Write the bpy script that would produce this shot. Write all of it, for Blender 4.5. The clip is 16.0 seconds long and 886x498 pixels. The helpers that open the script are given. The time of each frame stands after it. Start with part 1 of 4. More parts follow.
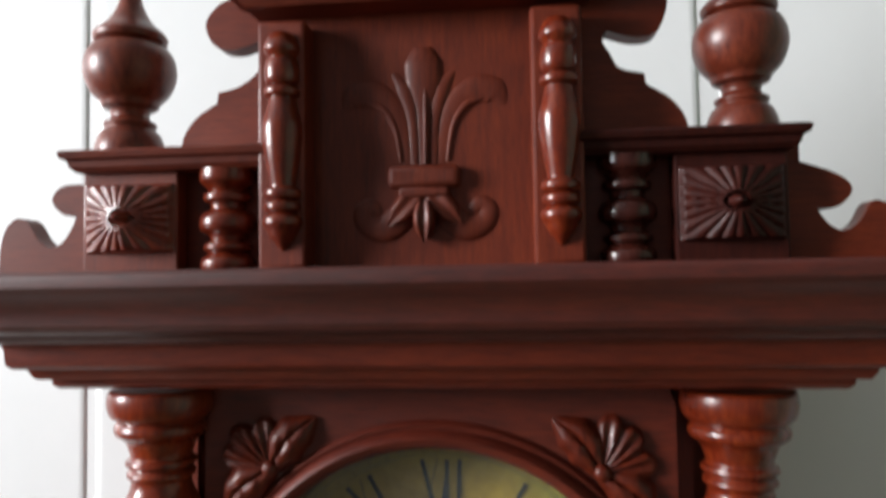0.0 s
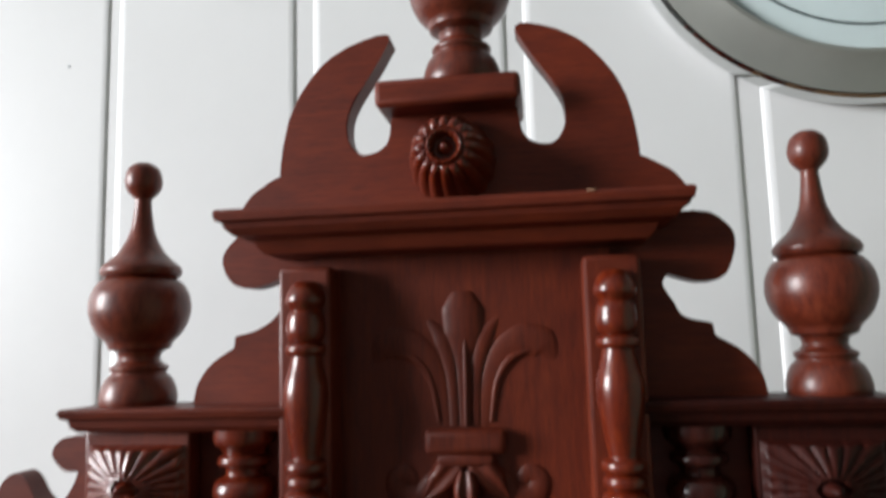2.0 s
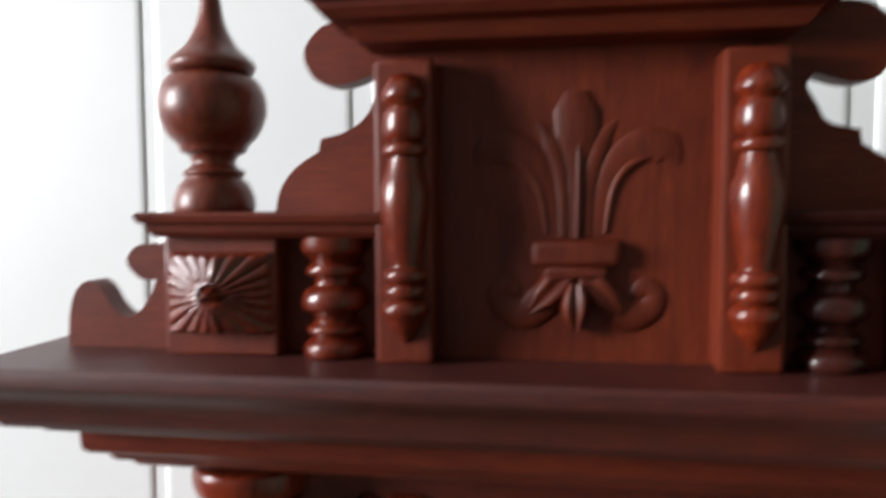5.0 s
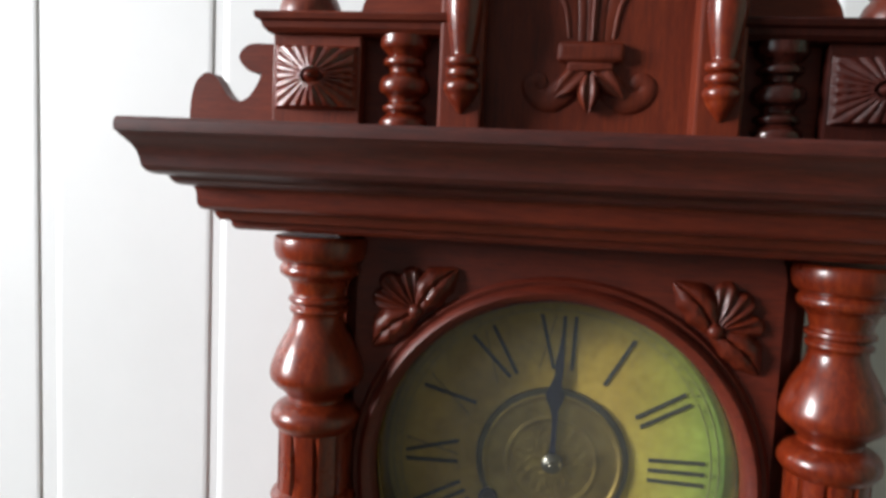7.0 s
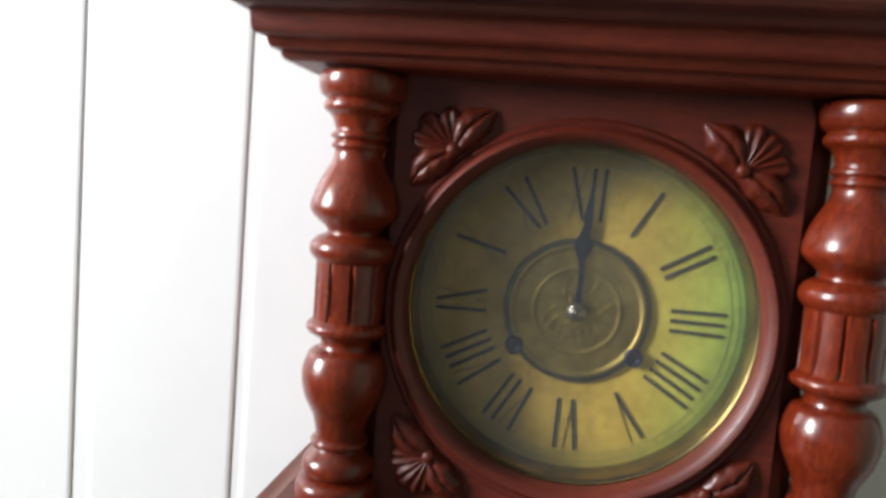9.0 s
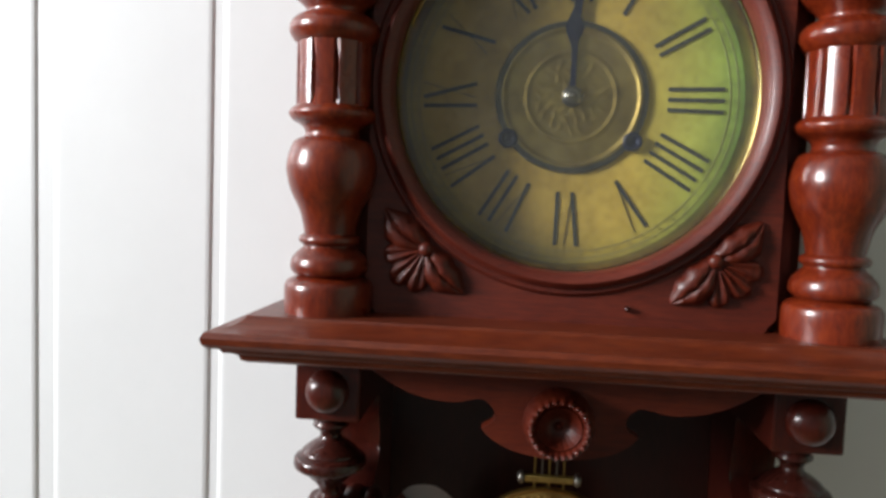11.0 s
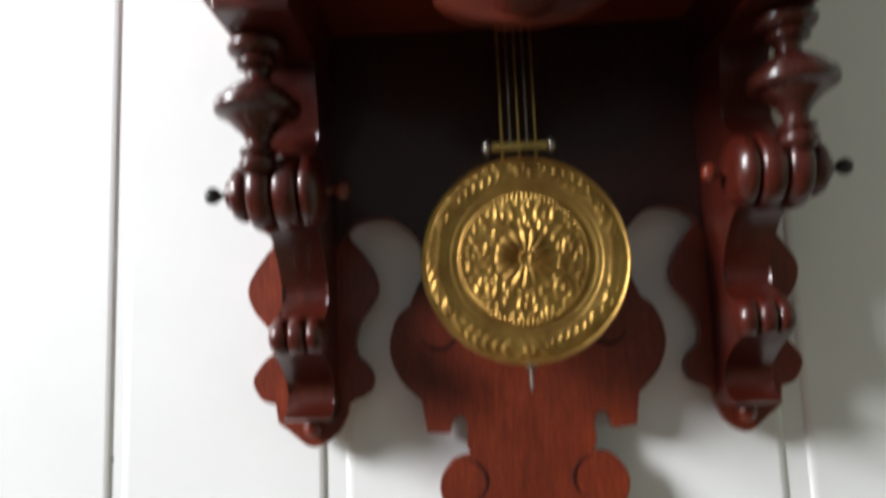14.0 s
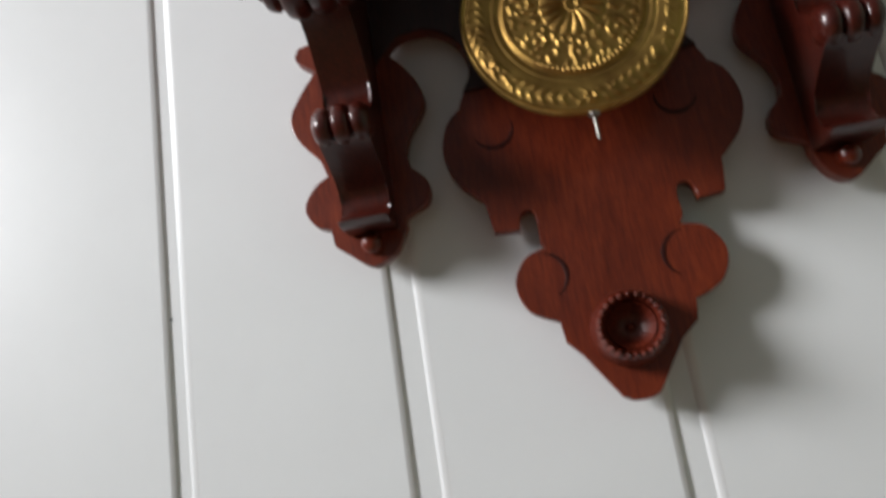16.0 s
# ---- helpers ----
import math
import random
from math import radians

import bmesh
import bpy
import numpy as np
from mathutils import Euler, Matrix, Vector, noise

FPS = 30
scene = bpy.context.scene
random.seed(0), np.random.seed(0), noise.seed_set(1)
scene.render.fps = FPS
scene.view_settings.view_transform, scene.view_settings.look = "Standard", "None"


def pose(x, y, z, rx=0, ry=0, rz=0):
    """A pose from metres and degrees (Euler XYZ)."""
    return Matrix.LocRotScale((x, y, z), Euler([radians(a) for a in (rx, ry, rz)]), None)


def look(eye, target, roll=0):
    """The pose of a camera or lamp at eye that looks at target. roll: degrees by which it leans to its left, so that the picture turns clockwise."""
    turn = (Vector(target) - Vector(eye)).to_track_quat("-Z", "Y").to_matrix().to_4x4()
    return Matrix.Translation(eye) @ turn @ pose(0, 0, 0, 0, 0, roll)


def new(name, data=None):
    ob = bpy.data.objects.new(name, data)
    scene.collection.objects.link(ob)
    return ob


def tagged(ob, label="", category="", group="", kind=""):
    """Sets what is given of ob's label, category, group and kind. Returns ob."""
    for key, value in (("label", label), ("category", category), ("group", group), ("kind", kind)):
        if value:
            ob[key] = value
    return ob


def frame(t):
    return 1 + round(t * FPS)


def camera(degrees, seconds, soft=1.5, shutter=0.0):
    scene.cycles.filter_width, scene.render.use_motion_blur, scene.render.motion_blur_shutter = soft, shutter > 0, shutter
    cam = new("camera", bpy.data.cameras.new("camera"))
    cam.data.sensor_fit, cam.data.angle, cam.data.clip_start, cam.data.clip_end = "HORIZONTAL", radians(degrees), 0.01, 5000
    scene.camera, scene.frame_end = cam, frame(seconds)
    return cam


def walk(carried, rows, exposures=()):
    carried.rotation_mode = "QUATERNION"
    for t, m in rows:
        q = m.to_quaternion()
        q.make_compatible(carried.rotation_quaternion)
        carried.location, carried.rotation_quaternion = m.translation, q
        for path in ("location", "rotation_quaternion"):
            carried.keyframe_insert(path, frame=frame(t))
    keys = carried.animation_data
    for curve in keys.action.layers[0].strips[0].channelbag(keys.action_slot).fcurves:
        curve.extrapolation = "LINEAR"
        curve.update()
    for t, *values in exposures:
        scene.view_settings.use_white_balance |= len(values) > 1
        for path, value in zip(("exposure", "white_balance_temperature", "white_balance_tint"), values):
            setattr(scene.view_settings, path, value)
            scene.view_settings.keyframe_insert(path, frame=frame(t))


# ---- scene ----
cam = camera(62.4, 16.0, soft=3.1, shutter=0.8)
PATH = [
    (0, (0.0355, -0.3742, 1.7357), (0.0013, -0.0765, 1.7500), -0.90),
    (0.5, (0.0376, -0.3707, 1.7464), (0.0001, -0.0742, 1.7725), -1.54),
    (1, (0.0358, -0.3676, 1.7635), (-0.0035, -0.0714, 1.7901), -2.25),
    (1.5, (0.0268, -0.3628, 1.7824), (-0.0167, -0.0678, 1.8150), -1.87),
    (2, (0.0280, -0.3543, 1.7980), (-0.0134, -0.0595, 1.8353), -1.55),
    (2.5, (0.0290, -0.3430, 1.8145), (-0.0106, -0.0492, 1.8603), -1.99),
    (3, (0.0291, -0.3369, 1.8307), (-0.0001, -0.0430, 1.8837), -3.41),
    (3.5, (0.0265, -0.3340, 1.8345), (-0.0201, -0.0422, 1.8863), -1.65),
    (4, (0.0102, -0.3320, 1.8181), (-0.0308, -0.0354, 1.8363), -1.60),
    (4.5, (0.0106, -0.3327, 1.8032), (-0.0424, -0.0375, 1.7977), -0.68),
    (5, (-0.0018, -0.3385, 1.7831), (-0.0473, -0.0426, 1.7642), -0.27),
    (5.2, (-0.0108, -0.3431, 1.7815), (-0.0543, -0.0473, 1.7567), -1.12),
    (7.3, (-0.0079, -0.4114, 1.7198), (-0.0484, -0.1155, 1.6914), 2.73),
    (7.5, (0.0016, -0.4118, 1.7195), (-0.0382, -0.1156, 1.6934), 2.28),
    (8, (0.0117, -0.4222, 1.7124), (-0.0281, -0.1267, 1.6793), 1.87),
    (8.5, (0.0028, -0.4255, 1.6788), (-0.0363, -0.1310, 1.6373), 4.08),
    (9, (-0.0130, -0.4270, 1.6568), (-0.0579, -0.1318, 1.6276), 4.60),
    (9.5, (-0.0161, -0.4234, 1.6251), (-0.0580, -0.1280, 1.5931), 5.58),
    (9.7, (-0.0212, -0.4226, 1.6068), (-0.0561, -0.1268, 1.5706), 5.93),
    (11.8, (-0.0200, -0.4131, 1.5214), (-0.0490, -0.1148, 1.5083), 0.40),
    (12, (-0.0195, -0.4092, 1.5062), (-0.0443, -0.1105, 1.4945), 0.49),
    (12.5, (-0.0206, -0.3974, 1.4608), (-0.0427, -0.0989, 1.4810), -1.20),
    (13, (-0.0225, -0.3894, 1.4233), (-0.0364, -0.0916, 1.4569), -1.43),
    (13.5, (-0.0224, -0.3778, 1.3800), (-0.0357, -0.0810, 1.4220), -1.40),
    (14, (-0.0260, -0.3634, 1.3244), (-0.0347, -0.0664, 1.3657), -2.31),
    (14.5, (-0.0339, -0.3453, 1.2738), (-0.0428, -0.0505, 1.3292), -2.46),
    (15, (-0.0460, -0.3319, 1.2446), (-0.0580, -0.0391, 1.3088), -4.20),
    (15.5, (-0.0511, -0.3185, 1.2111), (-0.0702, -0.0338, 1.3036), -6.95),
    (16, (-0.0363, -0.3172, 1.2042), (-0.0683, -0.0287, 1.2800), -8.82),
]
walk(cam, [(t, look(eye, target, roll)) for t, eye, target, roll in PATH],
     exposures=[(0.0, -0.26), (1.0, -0.46), (3.0, -0.66), (4.0, -0.74), (4.5, -0.46), (5.0, -0.38), (7.5, -0.24), (8.5, 0.08), (9.5, -0.26), (12.0, -0.2), (12.5, -0.06), (13.0, 0.1), (14.5, 0.02), (15.5, -0.32), (16.0, -0.54)])

# ---- light: one window in the side wall, and a dim unseen room round the clock ----
world = bpy.data.worlds.new("world")
scene.world = world
world.use_nodes = True
sky = world.node_tree.nodes.new("ShaderNodeTexSky")
sky.sky_type, sky.sun_disc = "NISHITA", False
sky.sun_elevation, sky.sun_rotation = radians(35), radians(200)
world.node_tree.links.new(sky.outputs["Color"], world.node_tree.nodes["Background"].inputs["Color"])
world.node_tree.nodes["Background"].inputs["Strength"].default_value = 0.1

WX = -2.1                     # the side wall with the window
WY0, WY1 = -1.55, -0.55        # the window's opening along that wall
WZ0, WZ1 = 1.82, 2.7
lamp = bpy.data.lights.new("window_light", "AREA")
lamp.shape, lamp.size, lamp.size_y = "RECTANGLE", WZ1 - WZ0 - 0.1, WY1 - WY0 - 0.1
lamp.energy, lamp.color = 168.0, (0.955, 0.963, 0.99)
lamp_ob = new("window_light", lamp)
lamp_ob.matrix_world = look((WX - 0.05, (WY0 + WY1) / 2, (WZ0 + WZ1) / 2), (0, (WY0 + WY1) / 2, (WZ0 + WZ1) / 2))


# ---- materials ----
def material(name):
    m = bpy.data.materials.new(name)
    m.use_nodes = True
    t = m.node_tree
    return m, t, t.nodes["Principled BSDF"]


def link(t, a, b):
    t.links.new(a, b)


def noise_tex(t, scale, detail=6, size=(1, 1, 1), rough=0.6):
    co, mp, n = (t.nodes.new("ShaderNode" + k) for k in ("TexCoord", "Mapping", "TexNoise"))
    mp.inputs["Scale"].default_value = size
    n.inputs["Scale"].default_value, n.inputs["Detail"].default_value, n.inputs["Roughness"].default_value = scale, detail, rough
    link(t, co.outputs["Object"], mp.inputs[0])
    link(t, mp.outputs[0], n.inputs["Vector"])
    return n.outputs["Fac"]


def ramp(t, fac, stops):
    r = t.nodes.new("ShaderNodeValToRGB")
    while len(r.color_ramp.elements) < len(stops):
        r.color_ramp.elements.new(0.5)
    for e, (p, c) in zip(r.color_ramp.elements, stops):
        e.position, e.color = p, (*c, 1)
    link(t, fac, r.inputs[0])
    return r.outputs[0]


def mix(t, a, b, fac, kind="MIX"):
    n = t.nodes.new("ShaderNodeMix")
    n.data_type, n.blend_type = "RGBA", kind
    for sock, v in ((n.inputs[0], fac), (n.inputs[6], a), (n.inputs[7], b)):
        if isinstance(v, (int, float)):
            sock.default_value = v
        elif isinstance(v, tuple):
            sock.default_value = (*v, 1)
        else:
            link(t, v, sock)
    return n.outputs[2]


def bump(t, fac, strength, distance):
    n = t.nodes.new("ShaderNodeBump")
    n.inputs["Strength"].default_value, n.inputs["Distance"].default_value = strength, distance
    link(t, fac, n.inputs["Height"])
    return n.outputs["Normal"]


def wood(name, size, dark, mid, light, rough=(0.36, 0.5), coat=0.3, lines=(1, 1, 1), gloss=0.33):
    m, t, p = material(name)
    grain = noise_tex(t, 90, 8, size, 0.7)
    cloud = noise_tex(t, 14, 4)
    streak = noise_tex(t, 22, 5, size, 0.65)
    pores = noise_tex(t, 330, 2, tuple(c ** 0.8 for c in size), 0.5)
    base = ramp(t, grain, [(0.25, dark), (0.5, mid), (0.8, light)])
    tone = ramp(t, cloud, [(0.28, (0.7, 0.66, 0.66)), (0.72, (1.18, 1.2, 1.16))])
    base = mix(t, base, ramp(t, streak, [(0.3, (0.66, 0.6, 0.62)), (0.52, (1, 1, 1)), (0.78, (1.25, 1.4, 1.3))]), 0.5, "MULTIPLY")
    base = mix(t, base, ramp(t, pores, [(0.3, (0.6, 0.55, 0.55)), (0.42, (1, 1, 1))]), 0.6, "MULTIPLY")
    info = t.nodes.new("ShaderNodeObjectInfo")
    vary = ramp(t, info.outputs["Random"], [(0.0, (0.88, 0.86, 0.86)), (1.0, (1.1, 1.08, 1.08))])
    link(t, mix(t, mix(t, base, tone, 1.0, "MULTIPLY"), vary, 1.0, "MULTIPLY"), p.inputs["Base Color"])
    smear = noise_tex(t, 45, 5)
    r = t.nodes.new("ShaderNodeMapRange")
    r.inputs[3].default_value, r.inputs[4].default_value = rough
    link(t, smear, r.inputs[0])
    link(t, r.outputs[0], p.inputs["Roughness"])
    p.inputs["Specular IOR Level"].default_value = gloss
    p.inputs["Coat Weight"].default_value, p.inputs["Coat Roughness"].default_value = coat, 0.1
    link(t, bump(t, mix(t, grain, noise_tex(t, 160, 3, lines), 0.5), 0.16, 0.0006), p.inputs["Normal"])
    return m


TONES = ((0.076, 0.0094, 0.0032), (0.13, 0.017, 0.0046), (0.18, 0.0282, 0.0066))
WOOD_UP = wood("mahogany_upright_grain", (9, 9, 1), *TONES, (0.42, 0.56), 0.12)
WOOD_ALONG = wood("mahogany_level_grain", (1, 9, 9), *TONES, (0.44, 0.58), 0.1)
WOOD_TURNED = wood("mahogany_turned", (6, 6, 1.5), (0.052, 0.005, 0.0024), (0.13, 0.015, 0.004), (0.24, 0.04, 0.0074), (0.22, 0.36), 0.3, (0.12, 0.12, 3), 0.42)
WOOD_CARVED = wood("mahogany_carved", (6, 6, 2), (0.032, 0.004, 0.0022), (0.094, 0.0122, 0.0045), (0.155, 0.0245, 0.007), (0.34, 0.5), 0.12)
# dark stain of the spindles; on the right baluster it paints in shade
WOOD_BLACK = wood("stain_and_shade_dark_turned_wood", (6, 6, 1.5), (0.0226, 0.005, 0.00357), (0.04294, 0.009, 0.00612), (0.0678, 0.014, 0.00816), (0.2, 0.32))
WOOD_BRACKET = wood("dark_stained_mahogany", (9, 9, 1), (0.018, 0.0028, 0.0019), (0.049, 0.0068, 0.0037), (0.094, 0.0132, 0.0051), (0.24, 0.4))
WOOD_CORNICE = wood("dark_mahogany_level_grain", (1, 9, 9), (0.022, 0.0028, 0.002), (0.066, 0.0076, 0.0036), (0.115, 0.0145, 0.0052), (0.42, 0.58), 0.1, (1, 1, 1), 0.62)
WOOD_BACK = wood("worn_orange_mahogany", (9, 9, 1), (0.075, 0.0092, 0.0034), (0.15, 0.021, 0.0062), (0.235, 0.041, 0.0108), (0.34, 0.52), 0.15)
WOOD_SHELF = wood("worn_mahogany_level_grain", (1, 9, 9), (0.055, 0.0075, 0.003), (0.132, 0.021, 0.0056), (0.225, 0.044, 0.0105), (0.34, 0.5), 0.2)
WOOD_SHELF_DARK = wood("reddish_mahogany_band", (1, 9, 9), (0.055, 0.006, 0.0026), (0.13, 0.0152, 0.0044), (0.2, 0.028, 0.0068), (0.42, 0.56), 0.1, (1, 1, 1), 0.5)
WOOD_DOOR = wood("dark_rose_mahogany", (1, 9, 9), (0.05, 0.006, 0.0027), (0.108, 0.013, 0.0046), (0.16, 0.0235, 0.0072), (0.42, 0.56), 0.1, (1, 1, 1), 0.45)
WOOD_FINIAL = wood("worn_turned_mahogany", (6, 6, 1.5), (0.05, 0.0075, 0.0042), (0.125, 0.021, 0.0092), (0.19, 0.04, 0.0165), (0.3, 0.44), 0.1, (0.12, 0.12, 3), 0.42)
# very dark tone: the recess's shade is put into the wood colour
WOOD_RECESS = wood("shade_dark_mahogany", (9, 9, 1), (0.014, 0.0036, 0.0024), (0.03, 0.0068, 0.0042), (0.05, 0.011, 0.006), (0.34, 0.5), 0.15)
# for the scroll lines, and as a shaded copy for the right gallery
WOOD_DULL = wood("dull_line_and_shade_mahogany", (9, 9, 1), (0.013, 0.0022, 0.0016), (0.034, 0.005, 0.0029), (0.06, 0.0092, 0.004), (0.44, 0.6), 0.03, (1, 1, 1), 0.2)
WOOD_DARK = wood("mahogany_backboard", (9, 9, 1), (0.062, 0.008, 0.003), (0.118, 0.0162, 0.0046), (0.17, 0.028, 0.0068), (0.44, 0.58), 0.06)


def plain(name, colour, rough, metal=0.0, vary=0.12, scale=60, relief=0.0):
    m, t, p = material(name)
    n = noise_tex(t, scale, 6)
    lo, hi = tuple(c * (1 - vary) for c in colour), tuple(min(1, c * (1 + vary)) for c in colour)
    link(t, ramp(t, n, [(0.3, lo), (0.7, hi)]), p.inputs["Base Color"])
    p.inputs["Roughness"].default_value, p.inputs["Metallic"].default_value = rough, metal
    if relief:
        link(t, bump(t, n, 0.3, relief), p.inputs["Normal"])
    return m


WHITE = plain("white_board_paint", (0.78, 0.79, 0.785), 0.38, 0, 0.025, 9, 0.0006)
ROOM = plain("room_plaster", (0.26, 0.265, 0.265), 0.8, 0, 0.04, 4, 0.001)
PAPER = plain("grey_wall_paint", (0.15, 0.155, 0.155), 0.75, 0, 0.08, 5, 0.001)
# invented green that bounces fill light onto the boards from the right
GREEN = plain("pale_green_fill_wall", (0.27, 0.33, 0.245), 0.75, 0, 0.08, 5, 0.001)
FLOOR = wood("floor_oak", (1, 9, 9), (0.12, 0.07, 0.035), (0.22, 0.13, 0.07), (0.3, 0.19, 0.1), (0.35, 0.55))
BLACK = plain("black_enamel", (0.012, 0.012, 0.014), 0.4)
STEEL = plain("tarnished_steel", (0.30, 0.28, 0.25), 0.36, 1.0, 0.25, 120)
CHROME = plain("chrome", (0.62, 0.63, 0.62), 0.08, 1.0, 0.04)
SATIN = plain("satin_metal_rim", (0.46, 0.47, 0.43), 0.42, 0.7, 0.08, 20)
BLUE = plain("blued_steel", (0.012, 0.016, 0.045), 0.35, 0.3, 0.2)


def brass(name, colour, rough, tarnish, grit=0.2):
    m, t, p = material(name)
    n, fine = noise_tex(t, 70, 6), noise_tex(t, 420, 3)
    link(t, ramp(t, n, [(0.32, tarnish), (0.6, colour)]), p.inputs["Base Color"])
    p.inputs["Metallic"].default_value, p.inputs["Roughness"].default_value = 1.0, rough
    link(t, bump(t, fine, grit, 0.0003), p.inputs["Normal"])
    return m


BRASS = brass("pressed_brass", (0.44, 0.268, 0.074), 0.42, (0.25, 0.138, 0.04))
BRASS_DULL = brass("dull_brass", (0.5, 0.36, 0.11), 0.45, (0.27, 0.18, 0.06), 1.0)


def dial_paper():
    m, t, p = material("yellowed_dial_paper")
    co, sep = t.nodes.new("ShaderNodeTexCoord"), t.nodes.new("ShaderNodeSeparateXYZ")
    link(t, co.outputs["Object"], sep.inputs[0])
    # colour runs from yellow at the left to green at the right
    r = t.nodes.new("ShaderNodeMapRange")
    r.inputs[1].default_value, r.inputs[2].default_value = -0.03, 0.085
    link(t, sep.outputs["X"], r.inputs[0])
    hue_across = ramp(t, r.outputs[0], [(0.0, (0.66, 0.42, 0.08)), (0.5, (0.63, 0.44, 0.072)), (0.78, (0.4, 0.46, 0.085)), (1.0, (0.19, 0.41, 0.1))])
    blot = ramp(t, noise_tex(t, 38, 5), [(0.3, (0.72, 0.68, 0.6)), (0.62, (1.1, 1.08, 1.05))])
    speck = ramp(t, noise_tex(t, 300, 3), [(0.35, (0.85, 0.84, 0.8)), (0.55, (1, 1, 1))])
    flat, far, wob = t.nodes.new("ShaderNodeVectorMath"), t.nodes.new("ShaderNodeVectorMath"), t.nodes.new("ShaderNodeMath")
    flat.operation, flat.inputs[1].default_value = "MULTIPLY", (1, 0, 1)
    link(t, co.outputs["Object"], flat.inputs[0])
    far.operation, wob.operation, wob.inputs[1].default_value = "LENGTH", "MULTIPLY_ADD", 0.012
    link(t, flat.outputs[0], far.inputs[0])
    link(t, noise_tex(t, 50, 4), wob.inputs[0])
    link(t, far.outputs["Value"], wob.inputs[2])
    # edge ring: greenish soil, with the bezel's shade painted into it
    rim = t.nodes.new("ShaderNodeMapRange")
    rim.inputs[1].default_value, rim.inputs[2].default_value = 0.064, 0.083
    link(t, wob.outputs[0], rim.inputs[0])
    soil_and_shade = ramp(t, rim.outputs[0], [(0.0, (1, 1, 1)), (0.5, (0.84, 0.88, 0.84)), (1.0, (0.56, 0.64, 0.56))])
    toned = mix(t, mix(t, hue_across, blot, 1.0, "MULTIPLY"), soil_and_shade, 1.0, "MULTIPLY")
    link(t, mix(t, toned, speck, 1.0, "MULTIPLY"), p.inputs["Base Color"])
    p.inputs["Roughness"].default_value = 0.6
    return m


DIAL = dial_paper()
INK = plain("faded_black_ink", (0.03, 0.032, 0.028), 0.6, 0, 0.4, 200)
PALE = plain("pale_blue_dial", (0.76, 0.84, 0.89), 0.35, 0, 0.03, 12)
GREY_INK = plain("grey_ring_ink", (0.10, 0.13, 0.14), 0.5)


def glass(name, haze):
    m = bpy.data.materials.new(name)
    m.use_nodes = True
    t = m.node_tree
    t.nodes.remove(t.nodes["Principled BSDF"])
    clear, gloss, both, fres = (t.nodes.new("ShaderNode" + k) for k in ("BsdfTransparent", "BsdfGlossy", "MixShader", "Fresnel"))
    clear.inputs[0].default_value = (0.93, 0.95, 0.92, 1)
    gloss.inputs["Roughness"].default_value = 0.12
    fres.inputs[0].default_value = 1.5
    # thin pale diffuse layer over the clear glass, uneven by noise
    veil, film = t.nodes.new("ShaderNodeBsdfDiffuse"), t.nodes.new("ShaderNodeMixShader")
    veil.inputs[0].default_value = (0.7, 0.72, 0.7, 1)
    r = t.nodes.new("ShaderNodeMapRange")
    r.inputs[1].default_value, r.inputs[2].default_value, r.inputs[3].default_value, r.inputs[4].default_value = 0.35, 0.7, 0.02, haze
    link(t, noise_tex(t, 28, 5), r.inputs[0])
    link(t, r.outputs[0], film.inputs[0])
    link(t, clear.outputs[0], film.inputs[1])
    link(t, veil.outputs[0], film.inputs[2])
    link(t, fres.outputs[0], both.inputs[0])
    link(t, film.outputs[0], both.inputs[1])
    link(t, gloss.outputs[0], both.inputs[2])
    link(t, both.outputs[0], t.nodes["Material Output"].inputs[0])
    return m


GLASS = glass("hazy_clock_glass", 0.03)
COVER = glass("cover_glass", 0.03)

# ---- building helpers; shapes are given in decimetres ----
DM = 0.1


def part(name, bm, mat, parent=None, label="", smooth=20, kind=""):
    bmesh.ops.recalc_face_normals(bm, faces=bm.faces)
    bmesh.ops.scale(bm, vec=(DM, DM, DM), verts=bm.verts)
    me = bpy.data.meshes.new(name)
    bm.to_mesh(me)
    bm.free()
    me.polygons.foreach_set("use_smooth", [True] * len(me.polygons))
    me.set_sharp_from_angle(angle=radians(smooth))
    for q in me.polygons:
        if max(abs(c) for c in q.normal) > 0.9995:
            q.use_smooth = False
    me.materials.append(mat)
    ob = new(name, me)
    ob.parent = parent
    return tagged(ob, label=label, kind=kind)


def box(bm, x0, x1, y0, y1, z0, z1, bevel=0.0, segs=2):
    v = [bm.verts.new((x, y, z)) for x in (x0, x1) for y in (y0, y1) for z in (z0, z1)]
    fs = [bm.faces.new([v[i] for i in f]) for f in ((0, 1, 3, 2), (4, 6, 7, 5), (0, 4, 5, 1), (2, 3, 7, 6), (0, 2, 6, 4), (1, 5, 7, 3))]
    if bevel:
        es = {e for f in fs for e in f.edges}
        bmesh.ops.bevel(bm, geom=list(es), offset=bevel, segments=segs, affect="EDGES", profile=0.5)
    return bm


def spline(points, steps=5, closed=False):
    """A smooth line through points; a point with a third entry is a sharp corner."""
    n, out = len(points), []
    sharp = [len(p) > 2 for p in points]
    P = [Vector(p[:2]) for p in points]
    for i in range(n if closed else n - 1):
        a, b = P[i], P[(i + 1) % n]
        before = a + (a - b) * 0.3 if sharp[i] or (i == 0 and not closed) else P[i - 1]
        after = b + (b - a) * 0.3 if sharp[(i + 1) % n] or (i == n - 2 and not closed) else P[(i + 2) % n]
        for k in range(steps):
            u = k / steps
            out.append(0.5 * ((2 * a) + (b - before) * u + (2 * before - 5 * a + 4 * b - after) * u * u + (3 * a - before - 3 * b + after) * u ** 3))
    if not closed:
        out.append(P[-1])
    return [(p.x, p.y) for p in out]


